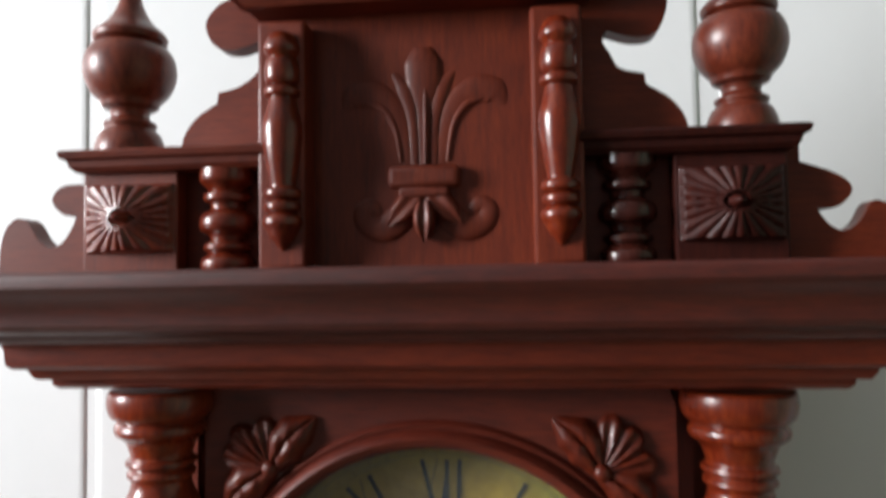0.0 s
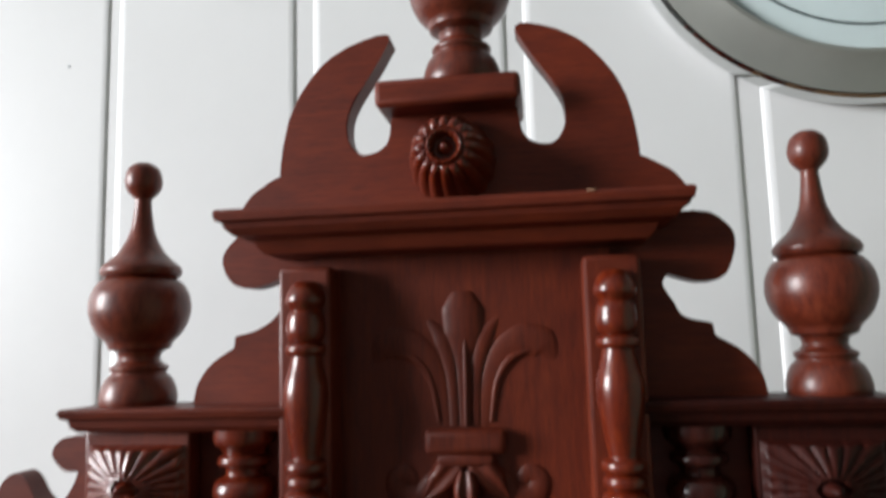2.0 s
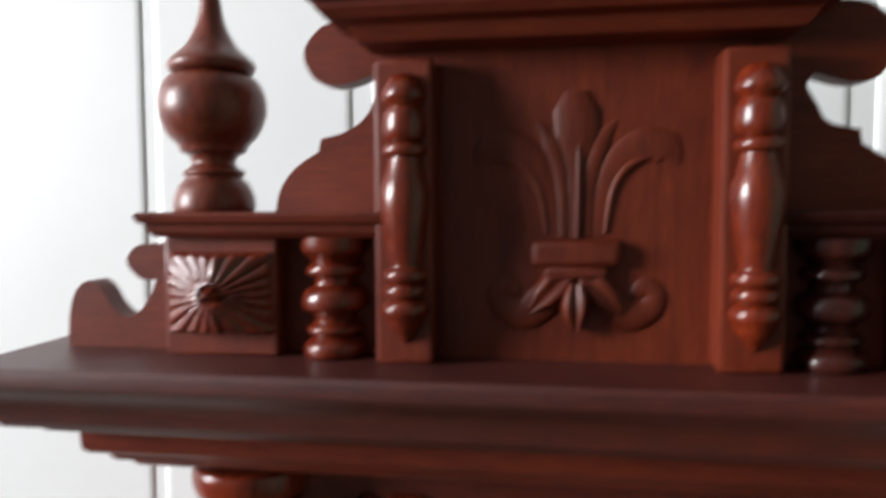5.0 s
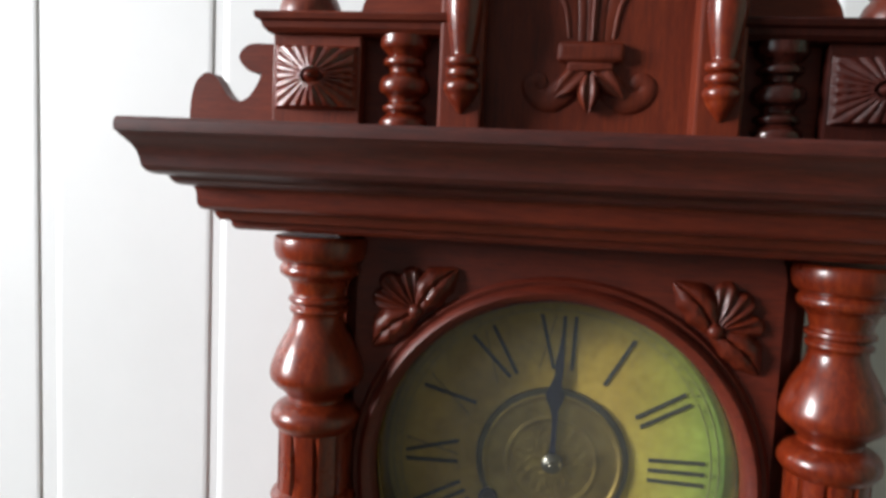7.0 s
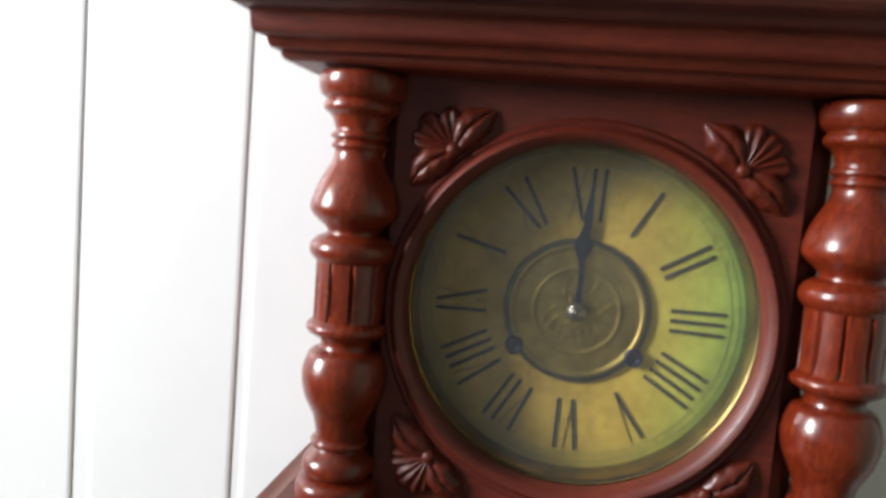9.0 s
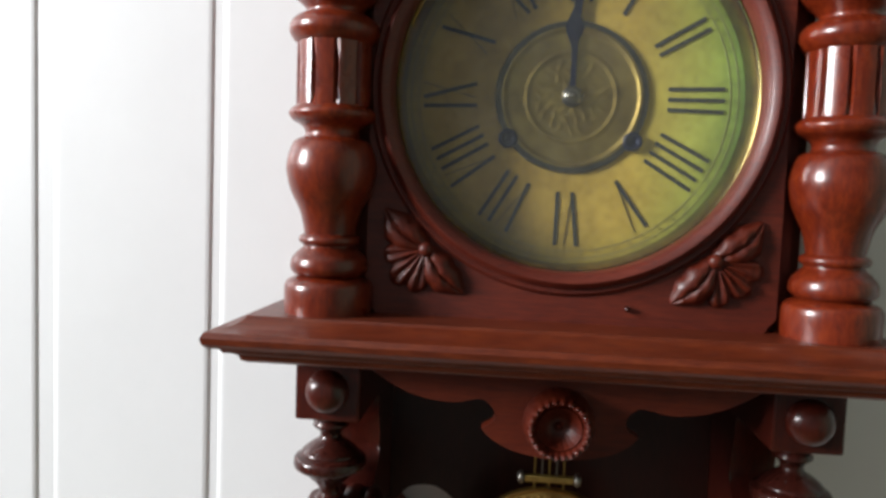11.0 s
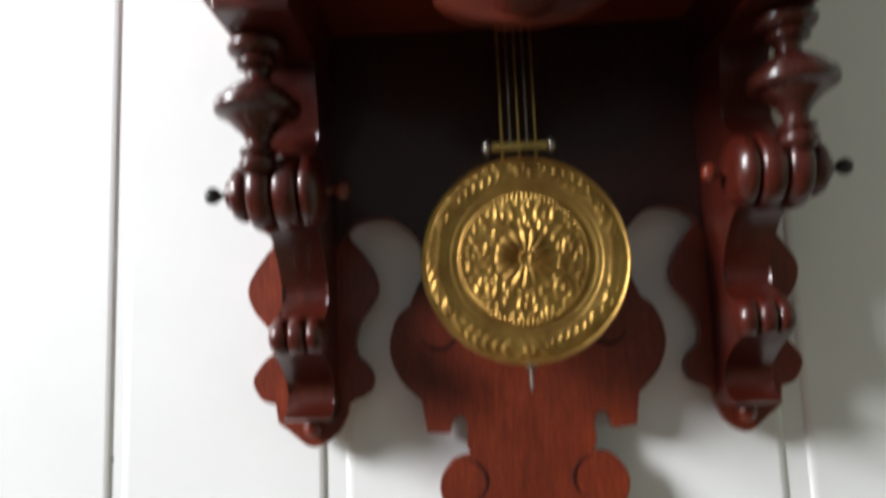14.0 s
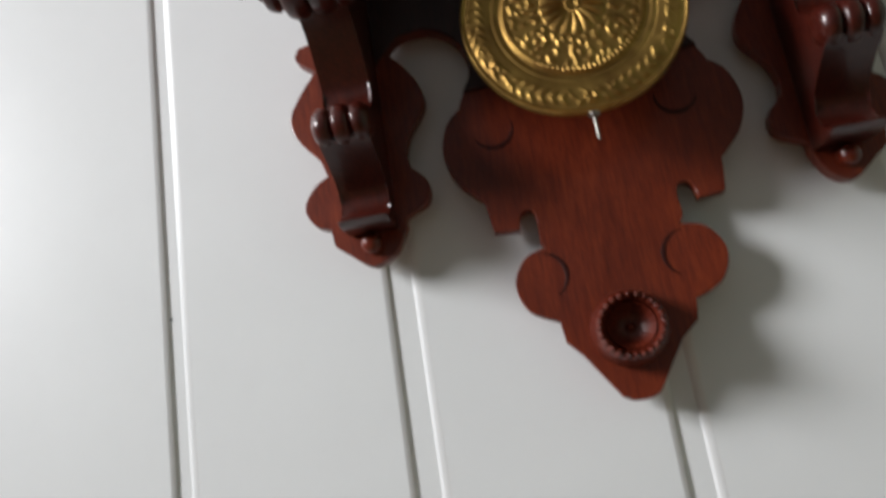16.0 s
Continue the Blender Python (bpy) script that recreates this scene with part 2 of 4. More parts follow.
def mirrored(half):
    """Closes an outline given for x <= 0 from its first to its last point on the middle line."""
    right = [(-p[0], *p[1:]) for p in reversed(half)]
    return half + [p for p in right if abs(p[0]) > 1e-6]


def board(bm, outline, y0, y1, bevel=0.02, segs=2):
    """A sawn board: the outline in x and z, from its front y0 to its back y1."""
    front = bm.faces.new([bm.verts.new((x, y0, z)) for x, z in outline])
    made = bmesh.ops.extrude_face_region(bm, geom=[front])
    back = [v for v in made["geom"] if isinstance(v, bmesh.types.BMVert)]
    for v in back:
        v.co.y = y1
    if bevel:
        es = [e for e in bm.edges if all(abs(v.co.y - y0) < 1e-6 for v in e.verts)]
        bmesh.ops.bevel(bm, geom=es, offset=bevel, segments=segs, affect="EDGES", profile=0.5, clamp_overlap=True)
    bmesh.ops.triangulate(bm, faces=[f for f in bm.faces if len(f.verts) > 4])
    return bm


def lathe(bm, profile, cx, cy, cz, axis="z", seg=32, wave=None):
    """A turned form: the profile's radius and height along the axis."""
    rings = []
    for r, h in profile:
        ring = []
        for k in range(seg):
            a = 2 * math.pi * k / seg
            q = max(r, 0.0005) * (wave(a, h) if wave else 1)
            u, v = q * math.cos(a), q * math.sin(a)
            ring.append(bm.verts.new({"z": (cx + u, cy + v, cz + h), "x": (cx + h, cy + u, cz + v), "y": (cx + u, cy + h, cz + v)}[axis]))
        rings.append(ring)
    for a, b in zip(rings, rings[1:]):
        for k in range(seg):
            bm.faces.new((a[k], a[(k + 1) % seg], b[(k + 1) % seg], b[k]))
    bm.faces.new(rings[0])
    bm.faces.new(rings[-1])
    return bm


def relief(bm, cx, cz, radius, y, height, rings=24, seg=96, outer=None):
    """A round carving on an upright face at y: height(r, a) forward of it, r from 0 to 1; outer(a) scales the rim."""
    centre = bm.verts.new((cx, y - height(0, 0), cz))
    rows = []
    for i in range(1, rings + 1):
        row = []
        for k in range(seg):
            a = 2 * math.pi * k / seg
            r = i / rings
            q = radius * r * (outer(a) if outer else 1)
            row.append(bm.verts.new((cx + q * math.cos(a), y - height(r, a), cz + q * math.sin(a))))
        rows.append(row)
    rows.append([bm.verts.new((v.co.x, y, v.co.z)) for v in rows[-1]])
    for k in range(seg):
        bm.faces.new((centre, rows[0][k], rows[0][(k + 1) % seg]))
    for a, b in zip(rows, rows[1:]):
        for k in range(seg):
            bm.faces.new((a[k], b[k], b[(k + 1) % seg], a[(k + 1) % seg]))
    bm.faces.new(rows[-1])
    return bm


def moulding(bm, profile, half, front, back, sides=1.0):
    """A moulding returned round the sides: how far each line of the profile stands out, and its height."""
    rows = []
    for o, z in profile:
        x = half + o * sides
        rows.append([bm.verts.new(p) for p in ((-x, back, z), (-x, front - o, z), (x, front - o, z), (x, back, z))])
    for a, b in zip(rows, rows[1:]):
        for k in range(4):
            bm.faces.new((a[k], a[(k + 1) % 4], b[(k + 1) % 4], b[k]))
    bm.faces.new(rows[0])
    bm.faces.new(rows[-1])
    return bm


def strand(bm, line, radii, y, depth=0.7, seg=8):
    """A carved rib along a line in x and z, thick as given from end to end, standing out from y."""
    pts = spline(line, 6)
    n = len(pts)
    rows = []
    for i, (x, z) in enumerate(pts):
        a, b = Vector(pts[max(i - 1, 0)]), Vector(pts[min(i + 1, n - 1)])
        d = (b - a).normalized()
        u = i / (n - 1) * (len(radii) - 1)
        j = min(int(u), len(radii) - 2)
        r = radii[j] + (radii[j + 1] - radii[j]) * (u - j)
        rows.append([bm.verts.new((x - d.y * r * math.cos(c), y - r * depth * math.sin(c), z + d.x * r * math.cos(c)))
                     for c in (math.pi * k / seg for k in range(seg + 1))])
    for a, b in zip(rows, rows[1:]):
        for k in range(seg):
            bm.faces.new((a[k], a[k + 1], b[k + 1], b[k]))
    bm.faces.new(rows[0])
    bm.faces.new(rows[-1])
    return bm


def leaf(bm, base, tip, width, y, rise, ribs=3, lobes=0.12, n=16, m=14, fan=False):
    """A carved leaf on an upright face: ribbed, with a wavy edge and a rolled middle."""
    base, tip = Vector(base), Vector(tip)
    d = tip - base
    side = Vector((-d.y, d.x)).normalized()
    rows = []
    for i in range(n + 1):
        u = i / n
        w = width * (math.sin(math.pi * min(1, 0.12 + u * 0.88)) ** 0.7) * (1 + lobes * math.cos(u * 6 * math.pi)) + 0.004
        if fan:
            w = width * (0.22 + 0.78 * u ** 0.8) * math.sqrt(max(0.0, 1 - u ** 8)) + 0.003
        row = []
        for j in range(m + 1):
            v = j / m * 2 - 1
            q = base + d * (u * (1 - 0.12 * v * v * u + (0.04 * math.cos(v * 9) * u if fan else 0))) + side * (v * w)
            h = rise * (0.35 + 0.65 * math.sin(math.pi * (0.15 + 0.8 * u))) * ((1 - v * v) ** 0.4) * (1 - 0.32 * (0.5 + 0.5 * math.cos(v * ribs * math.pi * 1.6)))
            row.append(bm.verts.new((q.x, y - max(h, 0), q.y)))
        rows.append(row)
    for a, b in zip(rows, rows[1:]):
        for k in range(m):
            bm.faces.new((a[k], a[k + 1], b[k + 1], b[k]))
    return bm


# ---- the room ----
def structure(name, bm, mat, label):
    return tagged(part(name, bm, mat, label=label), kind="structure", category=name.split("_")[0])


# unseen floor, ceiling and other walls, toned to set the clock's fill light
XL, XR, YB, ZC = WX * 10, 19.0, -32.0, 32.0
wall = structure("wall_back", box(bmesh.new(), XL - 1, XR + 1, 0.12, 1.2, 0, ZC), ROOM, "wall behind white painted tongue-and-groove boards")
structure("floor", box(bmesh.new(), XL - 1, XR + 1, YB - 1, 1.2, -0.6, 0), FLOOR, "brown wooden floor of the room")
structure("ceiling", box(bmesh.new(), XL - 1, XR + 1, YB - 1, 1.2, ZC, ZC + 0.6), ROOM, "plain pale ceiling of the room")
structure("wall_right", box(bmesh.new(), XR, XR + 1, YB, 0.12, 0, ZC), GREEN, "unseen pale green side wall, added for greenish fill")
structure("wall_front", box(bmesh.new(), XL - 1, XR + 1, YB - 1, YB, 0, ZC), PAPER, "plain grey wall facing the clock")
side = bmesh.new()
box(side, XL - 1, XL, YB, WY0 * 10, 0, ZC)
box(side, XL - 1, XL, WY1 * 10, 0.12, 0, ZC)
box(side, XL - 1, XL, WY0 * 10, WY1 * 10, 0, WZ0 * 10)
box(side, XL - 1, XL, WY0 * 10, WY1 * 10, WZ1 * 10, ZC)
structure("wall_left", side, ROOM, "pale side wall with a window opening")

# white boards: steep far edge, hollow joint, rounded near edge
PITCH, FIRST = 1.095, -2.015
prof = [(0.042, 0.04), (0.046, 0.014), (0.068, 0.003), (0.092, 0.0), (PITCH - 0.075, 0.0), (PITCH - 0.052, 0.0025), (PITCH - 0.037, 0.009), (PITCH - 0.035, 0.045)]
bm = bmesh.new()
lo = [bm.verts.new((x, y, 0.0)) for x, y in prof] + [bm.verts.new((PITCH - 0.035, 0.1, 0)), bm.verts.new((0.042, 0.1, 0))]
hi = [bm.verts.new((v.co.x, v.co.y, ZC)) for v in lo]
for k in range(len(lo)):
    bm.faces.new((lo[k], lo[(k + 1) % len(lo)], hi[(k + 1) % len(lo)], hi[k]))
bm.faces.new(lo), bm.faces.new(hi)
first = part("board", bm, WHITE, wall, smooth=2)
SLIP = {-1: 0.018, 0: -0.016, 1: -0.008, 2: -0.008, 3: 0.006}
for k in range(-17, 19):
    ob = first if k == -17 else new("board", first.data)
    ob.parent = wall
    ob.location = ((FIRST + k * PITCH + SLIP.get(k, 0)) * DM, 0, 0)
bm = bmesh.new()
box(bm, XL, XR, 0.0115, 0.118, 0, ZC)
part("joint_backing", bm, WHITE, wall)

# ---- the clock ----
CZ = 16.0
clock = tagged(new("wall_clock"), "carved reddish-brown mahogany wall clock with brass pendulum", "clock")
clock.location = (0, 0, CZ * DM)


def turned(name, profile, cx, cy, cz, axis="z", mat=None, seg=36, parent=None, label="", wave=None, steps=4):
    return part(name, lathe(bmesh.new(), spline(profile, steps), cx, cy, cz, axis, seg, wave), mat or WOOD_TURNED, parent or clock, label, smooth=40)


def both(fn):
    return [fn(-1), fn(1)]


# backboard with its sawn lower edge
half = [(0, -1.0), (-0.98, -1.0, 1), (-0.98, -2.02, 1), (-1.24, -2.06, 1), (-1.26, -2.12), (-1.17, -2.2, 1), (-1.22, -2.26), (-1.31, -2.4), (-1.29, -2.52),
        (-1.2, -2.64), (-1.17, -2.73, 1), (-1.235, -2.77), (-1.29, -2.86), (-1.25, -2.95), (-1.18, -2.98, 1), (-1.17, -3.06, 1), (-1.12, -3.1), (-1.01, -3.18),
        (-0.9, -3.13), (-0.84, -3.03, 1), (-0.83, -2.985), (-0.73, -2.93), (-0.72, -2.84), (-0.79, -2.76, 1), (-0.8, -2.7, 1), (-0.77, -2.6), (-0.685, -2.47),
        (-0.7, -2.36), (-0.76, -2.26), (-0.82, -2.18), (-0.75, -2.12), (-0.61, -2.115), (-0.485, -2.22), (-0.46, -2.37), (-0.52, -2.5, 1), (-0.53, -2.53, 1),
        (-0.6, -2.6), (-0.635, -2.74), (-0.59, -2.88), (-0.49, -2.985, 1), (-0.47, -3.13, 1), (-0.36, -3.14, 1), (-0.345, -3.08), (-0.31, -3.06), (-0.285, -3.09),
        (-0.285, -3.2, 1), (-0.27, -3.235, 1), (-0.36, -3.265), (-0.42, -3.37), (-0.38, -3.49), (-0.265, -3.555, 1), (-0.255, -3.64, 1), (-0.2, -3.7, 1),
        (-0.16, -3.76), (-0.075, -3.89, 1), (-0.04, -3.91), (0, -3.915)]
outline = [(x + 0.034 * max(0.0, min(1.0, (x - 0.2) / 0.1, (0.98 - x) / 0.14, (-2.05 - z) / 0.1)), z) for x, z in spline(mirrored(half), 5, closed=True)]
part("backboard", board(bmesh.new(), outline, -0.14, -0.075, 0.01), WOOD_BACK, clock, "reddish-brown backboard with scroll-sawn lower edge")
# added dark panel that deepens the shade below the shelf
half = [(0, -1.172), (-0.879, -1.172, 1), (-0.879, -2.24, 1), (-0.825, -2.178), (-0.752, -2.116), (-0.609, -2.111), (-0.481, -2.217), (-0.456, -2.37), (-0.5, -2.46, 1), (0, -2.46)]
outline = [(x + 0.034 * max(0.0, min(1.0, (x - 0.2) / 0.1, (0.87 - x) / 0.06, (-2.05 - z) / 0.1)), z) for x, z in spline(mirrored(half), 5, closed=True)]
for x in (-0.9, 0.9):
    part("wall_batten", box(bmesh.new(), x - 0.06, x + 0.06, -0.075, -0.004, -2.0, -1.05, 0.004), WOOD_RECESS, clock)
part("recess_panel", board(bmesh.new(), outline, -0.158, -0.141, 0.003), WOOD_RECESS, clock, "dark panel added as the shade behind the pendulum")
# incised scroll lines
for s in (-1, 1):
    for name, cx, cz, r, a0, a1 in (("scroll_line", 0.3, -3.36, 0.1, -60, 100), ("scroll_line", 0.4, -2.66, 0.09, 200, 380)):
        pts = [(s * (cx - r * math.cos(radians(a))), cz + r * math.sin(radians(a))) for a in range(a0, a1, 16)]
        part(name, strand(bmesh.new(), pts, [0.004, 0.0125, 0.004], -0.139, 0.3), WOOD_DULL, clock)

# case box behind the dial door
for x0, x1 in ((-1.0, -0.88), (0.88, 1.0)):
    bm = box(bmesh.new(), x0, x1, -0.9, -0.004, -0.98, 1.02)
    part("case_side", bm, WOOD_UP, clock)
    q = 0.87 if x1 > 0 else -0.93
    part("door_stile", box(bmesh.new(), q, q + 0.06, -1.0, -0.902, -0.98, 1.02), WOOD_UP, clock)
part("case_back", box(bmesh.new(), -0.878, 0.878, -0.72, -0.66, -1.0, 1.018), WOOD_DARK, clock)
part("case_top", box(bmesh.new(), -0.95, 0.95, -1.3, -0.004, 1.02, 1.06), WOOD_DARK, clock)

# dial door: a square board with a round opening
bm = bmesh.new()
N, R0 = 96, 0.775
rows = []
for y, r in ((-1.0, R0), (-1.075, R0), (-1.085, None), (-1.0, None)):
    row = []
    for k in range(N):
        a = 2 * math.pi * (k + 0.5) / N
        c, s = math.cos(a), math.sin(a)
        if r:
            row.append(bm.verts.new((r * c, y, r * s)))
        else:
            q = min(0.86 / max(abs(c), 1e-6), (1.01 if s > 0 else 0.985) / max(abs(s), 1e-6))
            row.append(bm.verts.new((q * c, y, q * s)))
    rows.append(row)
for i in range(4):
    a, b = rows[i], rows[(i + 1) % 4]
    for k in range(N):
        bm.faces.new((a[k], a[(k + 1) % N], b[(k + 1) % N], b[k]))
door = part("dial_door", bm, WOOD_DOOR, clock, "door with round opening round the dial")


def ring(profile, mat, name, parent, label="", seg=96):
    bm = bmesh.new()
    rr = []
    for r, y in profile:
        rr.append([bm.verts.new((r * math.cos(2 * math.pi * k / seg), y, r * math.sin(2 * math.pi * k / seg))) for k in range(seg)])
    for i in range(len(rr)):
        a, b = rr[i], rr[(i + 1) % len(rr)]
        for k in range(seg):
            bm.faces.new((a[k], a[(k + 1) % seg], b[(k + 1) % seg], b[k]))
    return part(name, bm, mat, parent, label, 45)


ring([(0.765, -1.02), (0.765, -1.1), (0.78, -1.125), (0.805, -1.135), (0.825, -1.12), (0.832, -1.095), (0.85, -1.1), (0.865, -1.085), (0.87, -1.05), (0.8, -1.02)],
     WOOD_DOOR, "bezel", door, "turned wooden bezel")
ring([(0.745, -0.86), (0.752, -0.94), (0.764, -0.985), (0.772, -0.99), (0.772, -0.86)], brass("aged_brass", (0.34, 0.26, 0.1), 0.24, (0.2, 0.15, 0.06)), "sight_ring", door, "brass ring inside the glass")
pane = part("glass_pane", lathe(bmesh.new(), [(0.0, -0.004), (0.764, -0.004), (0.764, 0.004), (0.0, 0.004)], 0, -1.0, 0, "y", 64), GLASS, door, "hazy glass over the dial")
pane.visible_shadow = False
turned("nail", [(0.012, 0), (0.012, -0.02), (0.0, -0.03)], 0.255, -1.085, -0.905, "y", WOOD_BLACK, 12, door)

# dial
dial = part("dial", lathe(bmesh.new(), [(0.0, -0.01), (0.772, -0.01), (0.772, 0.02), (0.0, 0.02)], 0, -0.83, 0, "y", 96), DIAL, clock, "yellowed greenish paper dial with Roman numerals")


def stroke(bm, p, q, w):
    p, q = Vector(p), Vector(q)
    n = Vector((-(q - p).y, (q - p).x)).normalized() * w / 2
    y0, y1 = -0.8455, -0.841
    c = [p + n, p - n, q - n, q + n]
    f = [bm.verts.new((v.x, y0, v.y)) for v in c]
    b = [bm.verts.new((v.x, y1, v.y)) for v in c]
    bm.faces.new(f)
    for k in range(4):
        bm.faces.new((f[k], f[(k + 1) % 4], b[(k + 1) % 4], b[k]))


def numeral(text, hour):
    a = math.radians(90 - 30 * hour)
    out, across = Vector((math.cos(a), math.sin(a))), Vector((math.sin(a), -math.cos(a)))
    wide = {"I": 0.045, "V": 0.082, "X": 0.088}
    total = sum(wide[c] for c in text)
    x = -total / 2
    bm = bmesh.new()
    R_IN, R_OUT = 0.422, 0.665
    at = lambda u, r: tuple(across * u + out * r)  # noqa: E731
    for c in text:
        w = wide[c]
        m = x + w / 2
        if c == "I":
            stroke(bm, at(m, R_IN), at(m * 1.12, R_OUT), 0.0175)
        elif c == "V":
            stroke(bm, at(x + w * 0.16, R_OUT), at(m, R_IN), 0.0175)
            stroke(bm, at(x + w * 0.86, R_OUT), at(m, R_IN), 0.0028)
        else:
            stroke(bm, at(x + w * 0.14, R_OUT), at(x + w * 0.86, R_IN), 0.0175)
            stroke(bm, at(x + w * 0.86, R_OUT), at(x + w * 0.14, R_IN), 0.0028)
        x += w
    part("numeral", bm, INK, dial)


for h, text in enumerate(("I", "II", "III", "IIII", "V", "VI", "VII", "VIII", "IX", "X", "XI", "XII")):
    numeral(text, h + 1)
bm = bmesh.new()
for k in range(60):
    a = 2 * math.pi * k / 60
    stroke(bm, (0.70 * math.cos(a), 0.70 * math.sin(a)), (0.708 * math.cos(a), 0.708 * math.sin(a)), 0.004)
part("minute_marks", bm, INK, dial, kind="stuff")
TRACK = plain("faint_brown_ink", (0.2, 0.19, 0.09), 0.6, 0, 0.35, 120)
for r in (0.688, 0.722):
    ring([(r, -0.8402), (r, -0.8425), (r + 0.003, -0.8425), (r + 0.003, -0.8402)], TRACK, "minute_track", dial)


CENTRE_DROPS = []
rnd = random.Random(5)
for count, rr, long, wide in ((9, 0.2, 0.075, 0.03), (14, 0.33, 0.06, 0.026), (20, 0.46, 0.055, 0.022), (30, 0.78, 0.045, 0.018)):
    for k in range(count):
        a = k * math.tau / count + rnd.uniform(-0.08, 0.08)
        CENTRE_DROPS.append((rr * math.cos(a), rr * math.sin(a), a + rnd.uniform(-0.9, 0.9), long, wide))


def centre_height(r, a):
    h = 0.012 + 0.01 * math.exp(-((r - 0.95) / 0.035) ** 2) + 0.005 * math.exp(-((r - 0.62) / 0.025) ** 2)
    x, z = r * math.cos(a), r * math.sin(a)
    for px, pz, way, long, wide in CENTRE_DROPS:
        if abs(x - px) + abs(z - pz) < 0.2:
            c, n = math.cos(way), math.sin(way)
            u, v = ((x - px) * c + (z - pz) * n) / long, ((z - pz) * c - (x - px) * n) / wide
            h += (0.004 if r < 0.6 else 0.0016) * math.exp(-u * u - v * v)
    return h


centre = part("dial_centre", relief(bmesh.new(), 0, 0, 0.32, -0.84, centre_height, 48, 132), BRASS_DULL, dial, "dull pressed brass disc in the dial's middle", 60)
ring([(0.3, -0.841), (0.31, -0.858), (0.335, -0.858), (0.34, -0.841)], plain("dark_tarnished_brass", (0.13, 0.12, 0.09), 0.4, 1.0, 0.3, 90), "centre_ring", dial)
for s in (-1, 1):
    hole = turned("winding_hole", [(0.0, 0), (0.018, 0.0, 1), (0.022, -0.012), (0.036, -0.016), (0.044, -0.006), (0.044, 0.01)], s * 0.275, -0.86, -0.19, "y", BLUE, 20, dial)


def hand(name, length, width, y):
    bm = bmesh.new()
    out = spline([(0, -0.035), (-0.035, 0.0), (-0.014, 0.04), (-0.011, length * 0.5), (-width, length * 0.72), (-width * 0.5, length * 0.86), (0, length, 1),
                  (width * 0.5, length * 0.86), (width, length * 0.72), (0.011, length * 0.5), (0.014, 0.04), (0.035, 0.0)], 4, True)
    board(bm, out, y, y + 0.008, 0)
    ob = part(name, bm, BLUE, clock, "blued steel hand pointing to twelve")
    return ob


hand("hour_hand", 0.42, 0.042, -0.864)
hand("minute_hand", 0.6, 0.02, -0.876).rotation_euler = (0, radians(1.5), 0)
turned("hand_nut", [(0.045, 0.0), (0.045, -0.015), (0.03, -0.03), (0.02, -0.032), (0.012, -0.05), (0.0, -0.052)], 0, -0.868, 0, "y", STEEL, 24)


# corner carvings on the door: a scalloped fan, two pointed side leaves with rolled edges, a bud
def scallop_fan(bm, base, way, spread, radius, y, rise, lobes=3, n=14, m=40):
    rows = []
    for i in range(n + 1):
        u = i / n
        row = []
        for j in range(m + 1):
            v = j / m * 2 - 1
            lobe = abs(math.cos(v * lobes * math.pi / 2))
            q = base + way(spread * v) * radius * u * (0.8 + 0.2 * lobe ** 0.6 - 0.1 * v * v + 0.05 * math.sin(4 * v + base.x * 20))
            ripple = 0.5 + 0.5 * math.cos(v * lobes * math.pi * 2)
            h = rise * (0.25 + 0.75 * math.sin(math.pi * min(1.0, 0.12 + 0.76 * u)) ** 0.8) * (1 - 0.38 * ripple * min(1, 2 * u)) * (1 - 0.5 * v ** 6)
            row.append(bm.verts.new((q.x, y - (h if i < n else 0.0), q.y)))
        rows.append(row)
    for a, b in zip(rows, rows[1:]):
        for k in range(m):
            bm.faces.new((a[k], a[k + 1], b[k + 1], b[k]))
    for k in (0, m):
        low = [bm.verts.new((r[k].co.x, y, r[k].co.z)) for r in rows]
        for i in range(n):
            bm.faces.new((rows[i][k], rows[i + 1][k], low[i + 1], low[i]))
    return bm


def pointed_leaf(bm, base, tip, bow, width, y, rise, n=18, m=12):
    base, tip = Vector(base), Vector(tip)
    d = tip - base
    side = Vector((-d.y, d.x)).normalized()
    rows = []
    for i in range(n + 1):
        u = i / n
        w = width * math.sin(math.pi * (0.1 + 0.9 * u)) ** 0.75 * (1 + 0.07 * math.cos(u * 19)) if i < n else 0.002
        mid = base + d * u + side * (bow * math.sin(math.pi * u))
        row = []
        for j in range(m + 1):
            v = j / m * 2 - 1
            q = mid + side * (v * w)
            vein = math.exp(-(v / 0.13) ** 2) + 0.45 * (0.5 + 0.5 * math.cos((abs(v) * 1.6 - u * 2.6) * 9))
            h = rise * math.sin(math.pi * (0.2 + 0.74 * u)) * (1 - abs(v) ** 3) * (1 - 0.33 * vein)
            row.append(bm.verts.new((q.x, y - max(h, 0), q.y)))
        rows.append(row)
    for a, b in zip(rows, rows[1:]):
        for k in range(m):
            bm.faces.new((a[k], a[k + 1], b[k + 1], b[k]))
    return bm


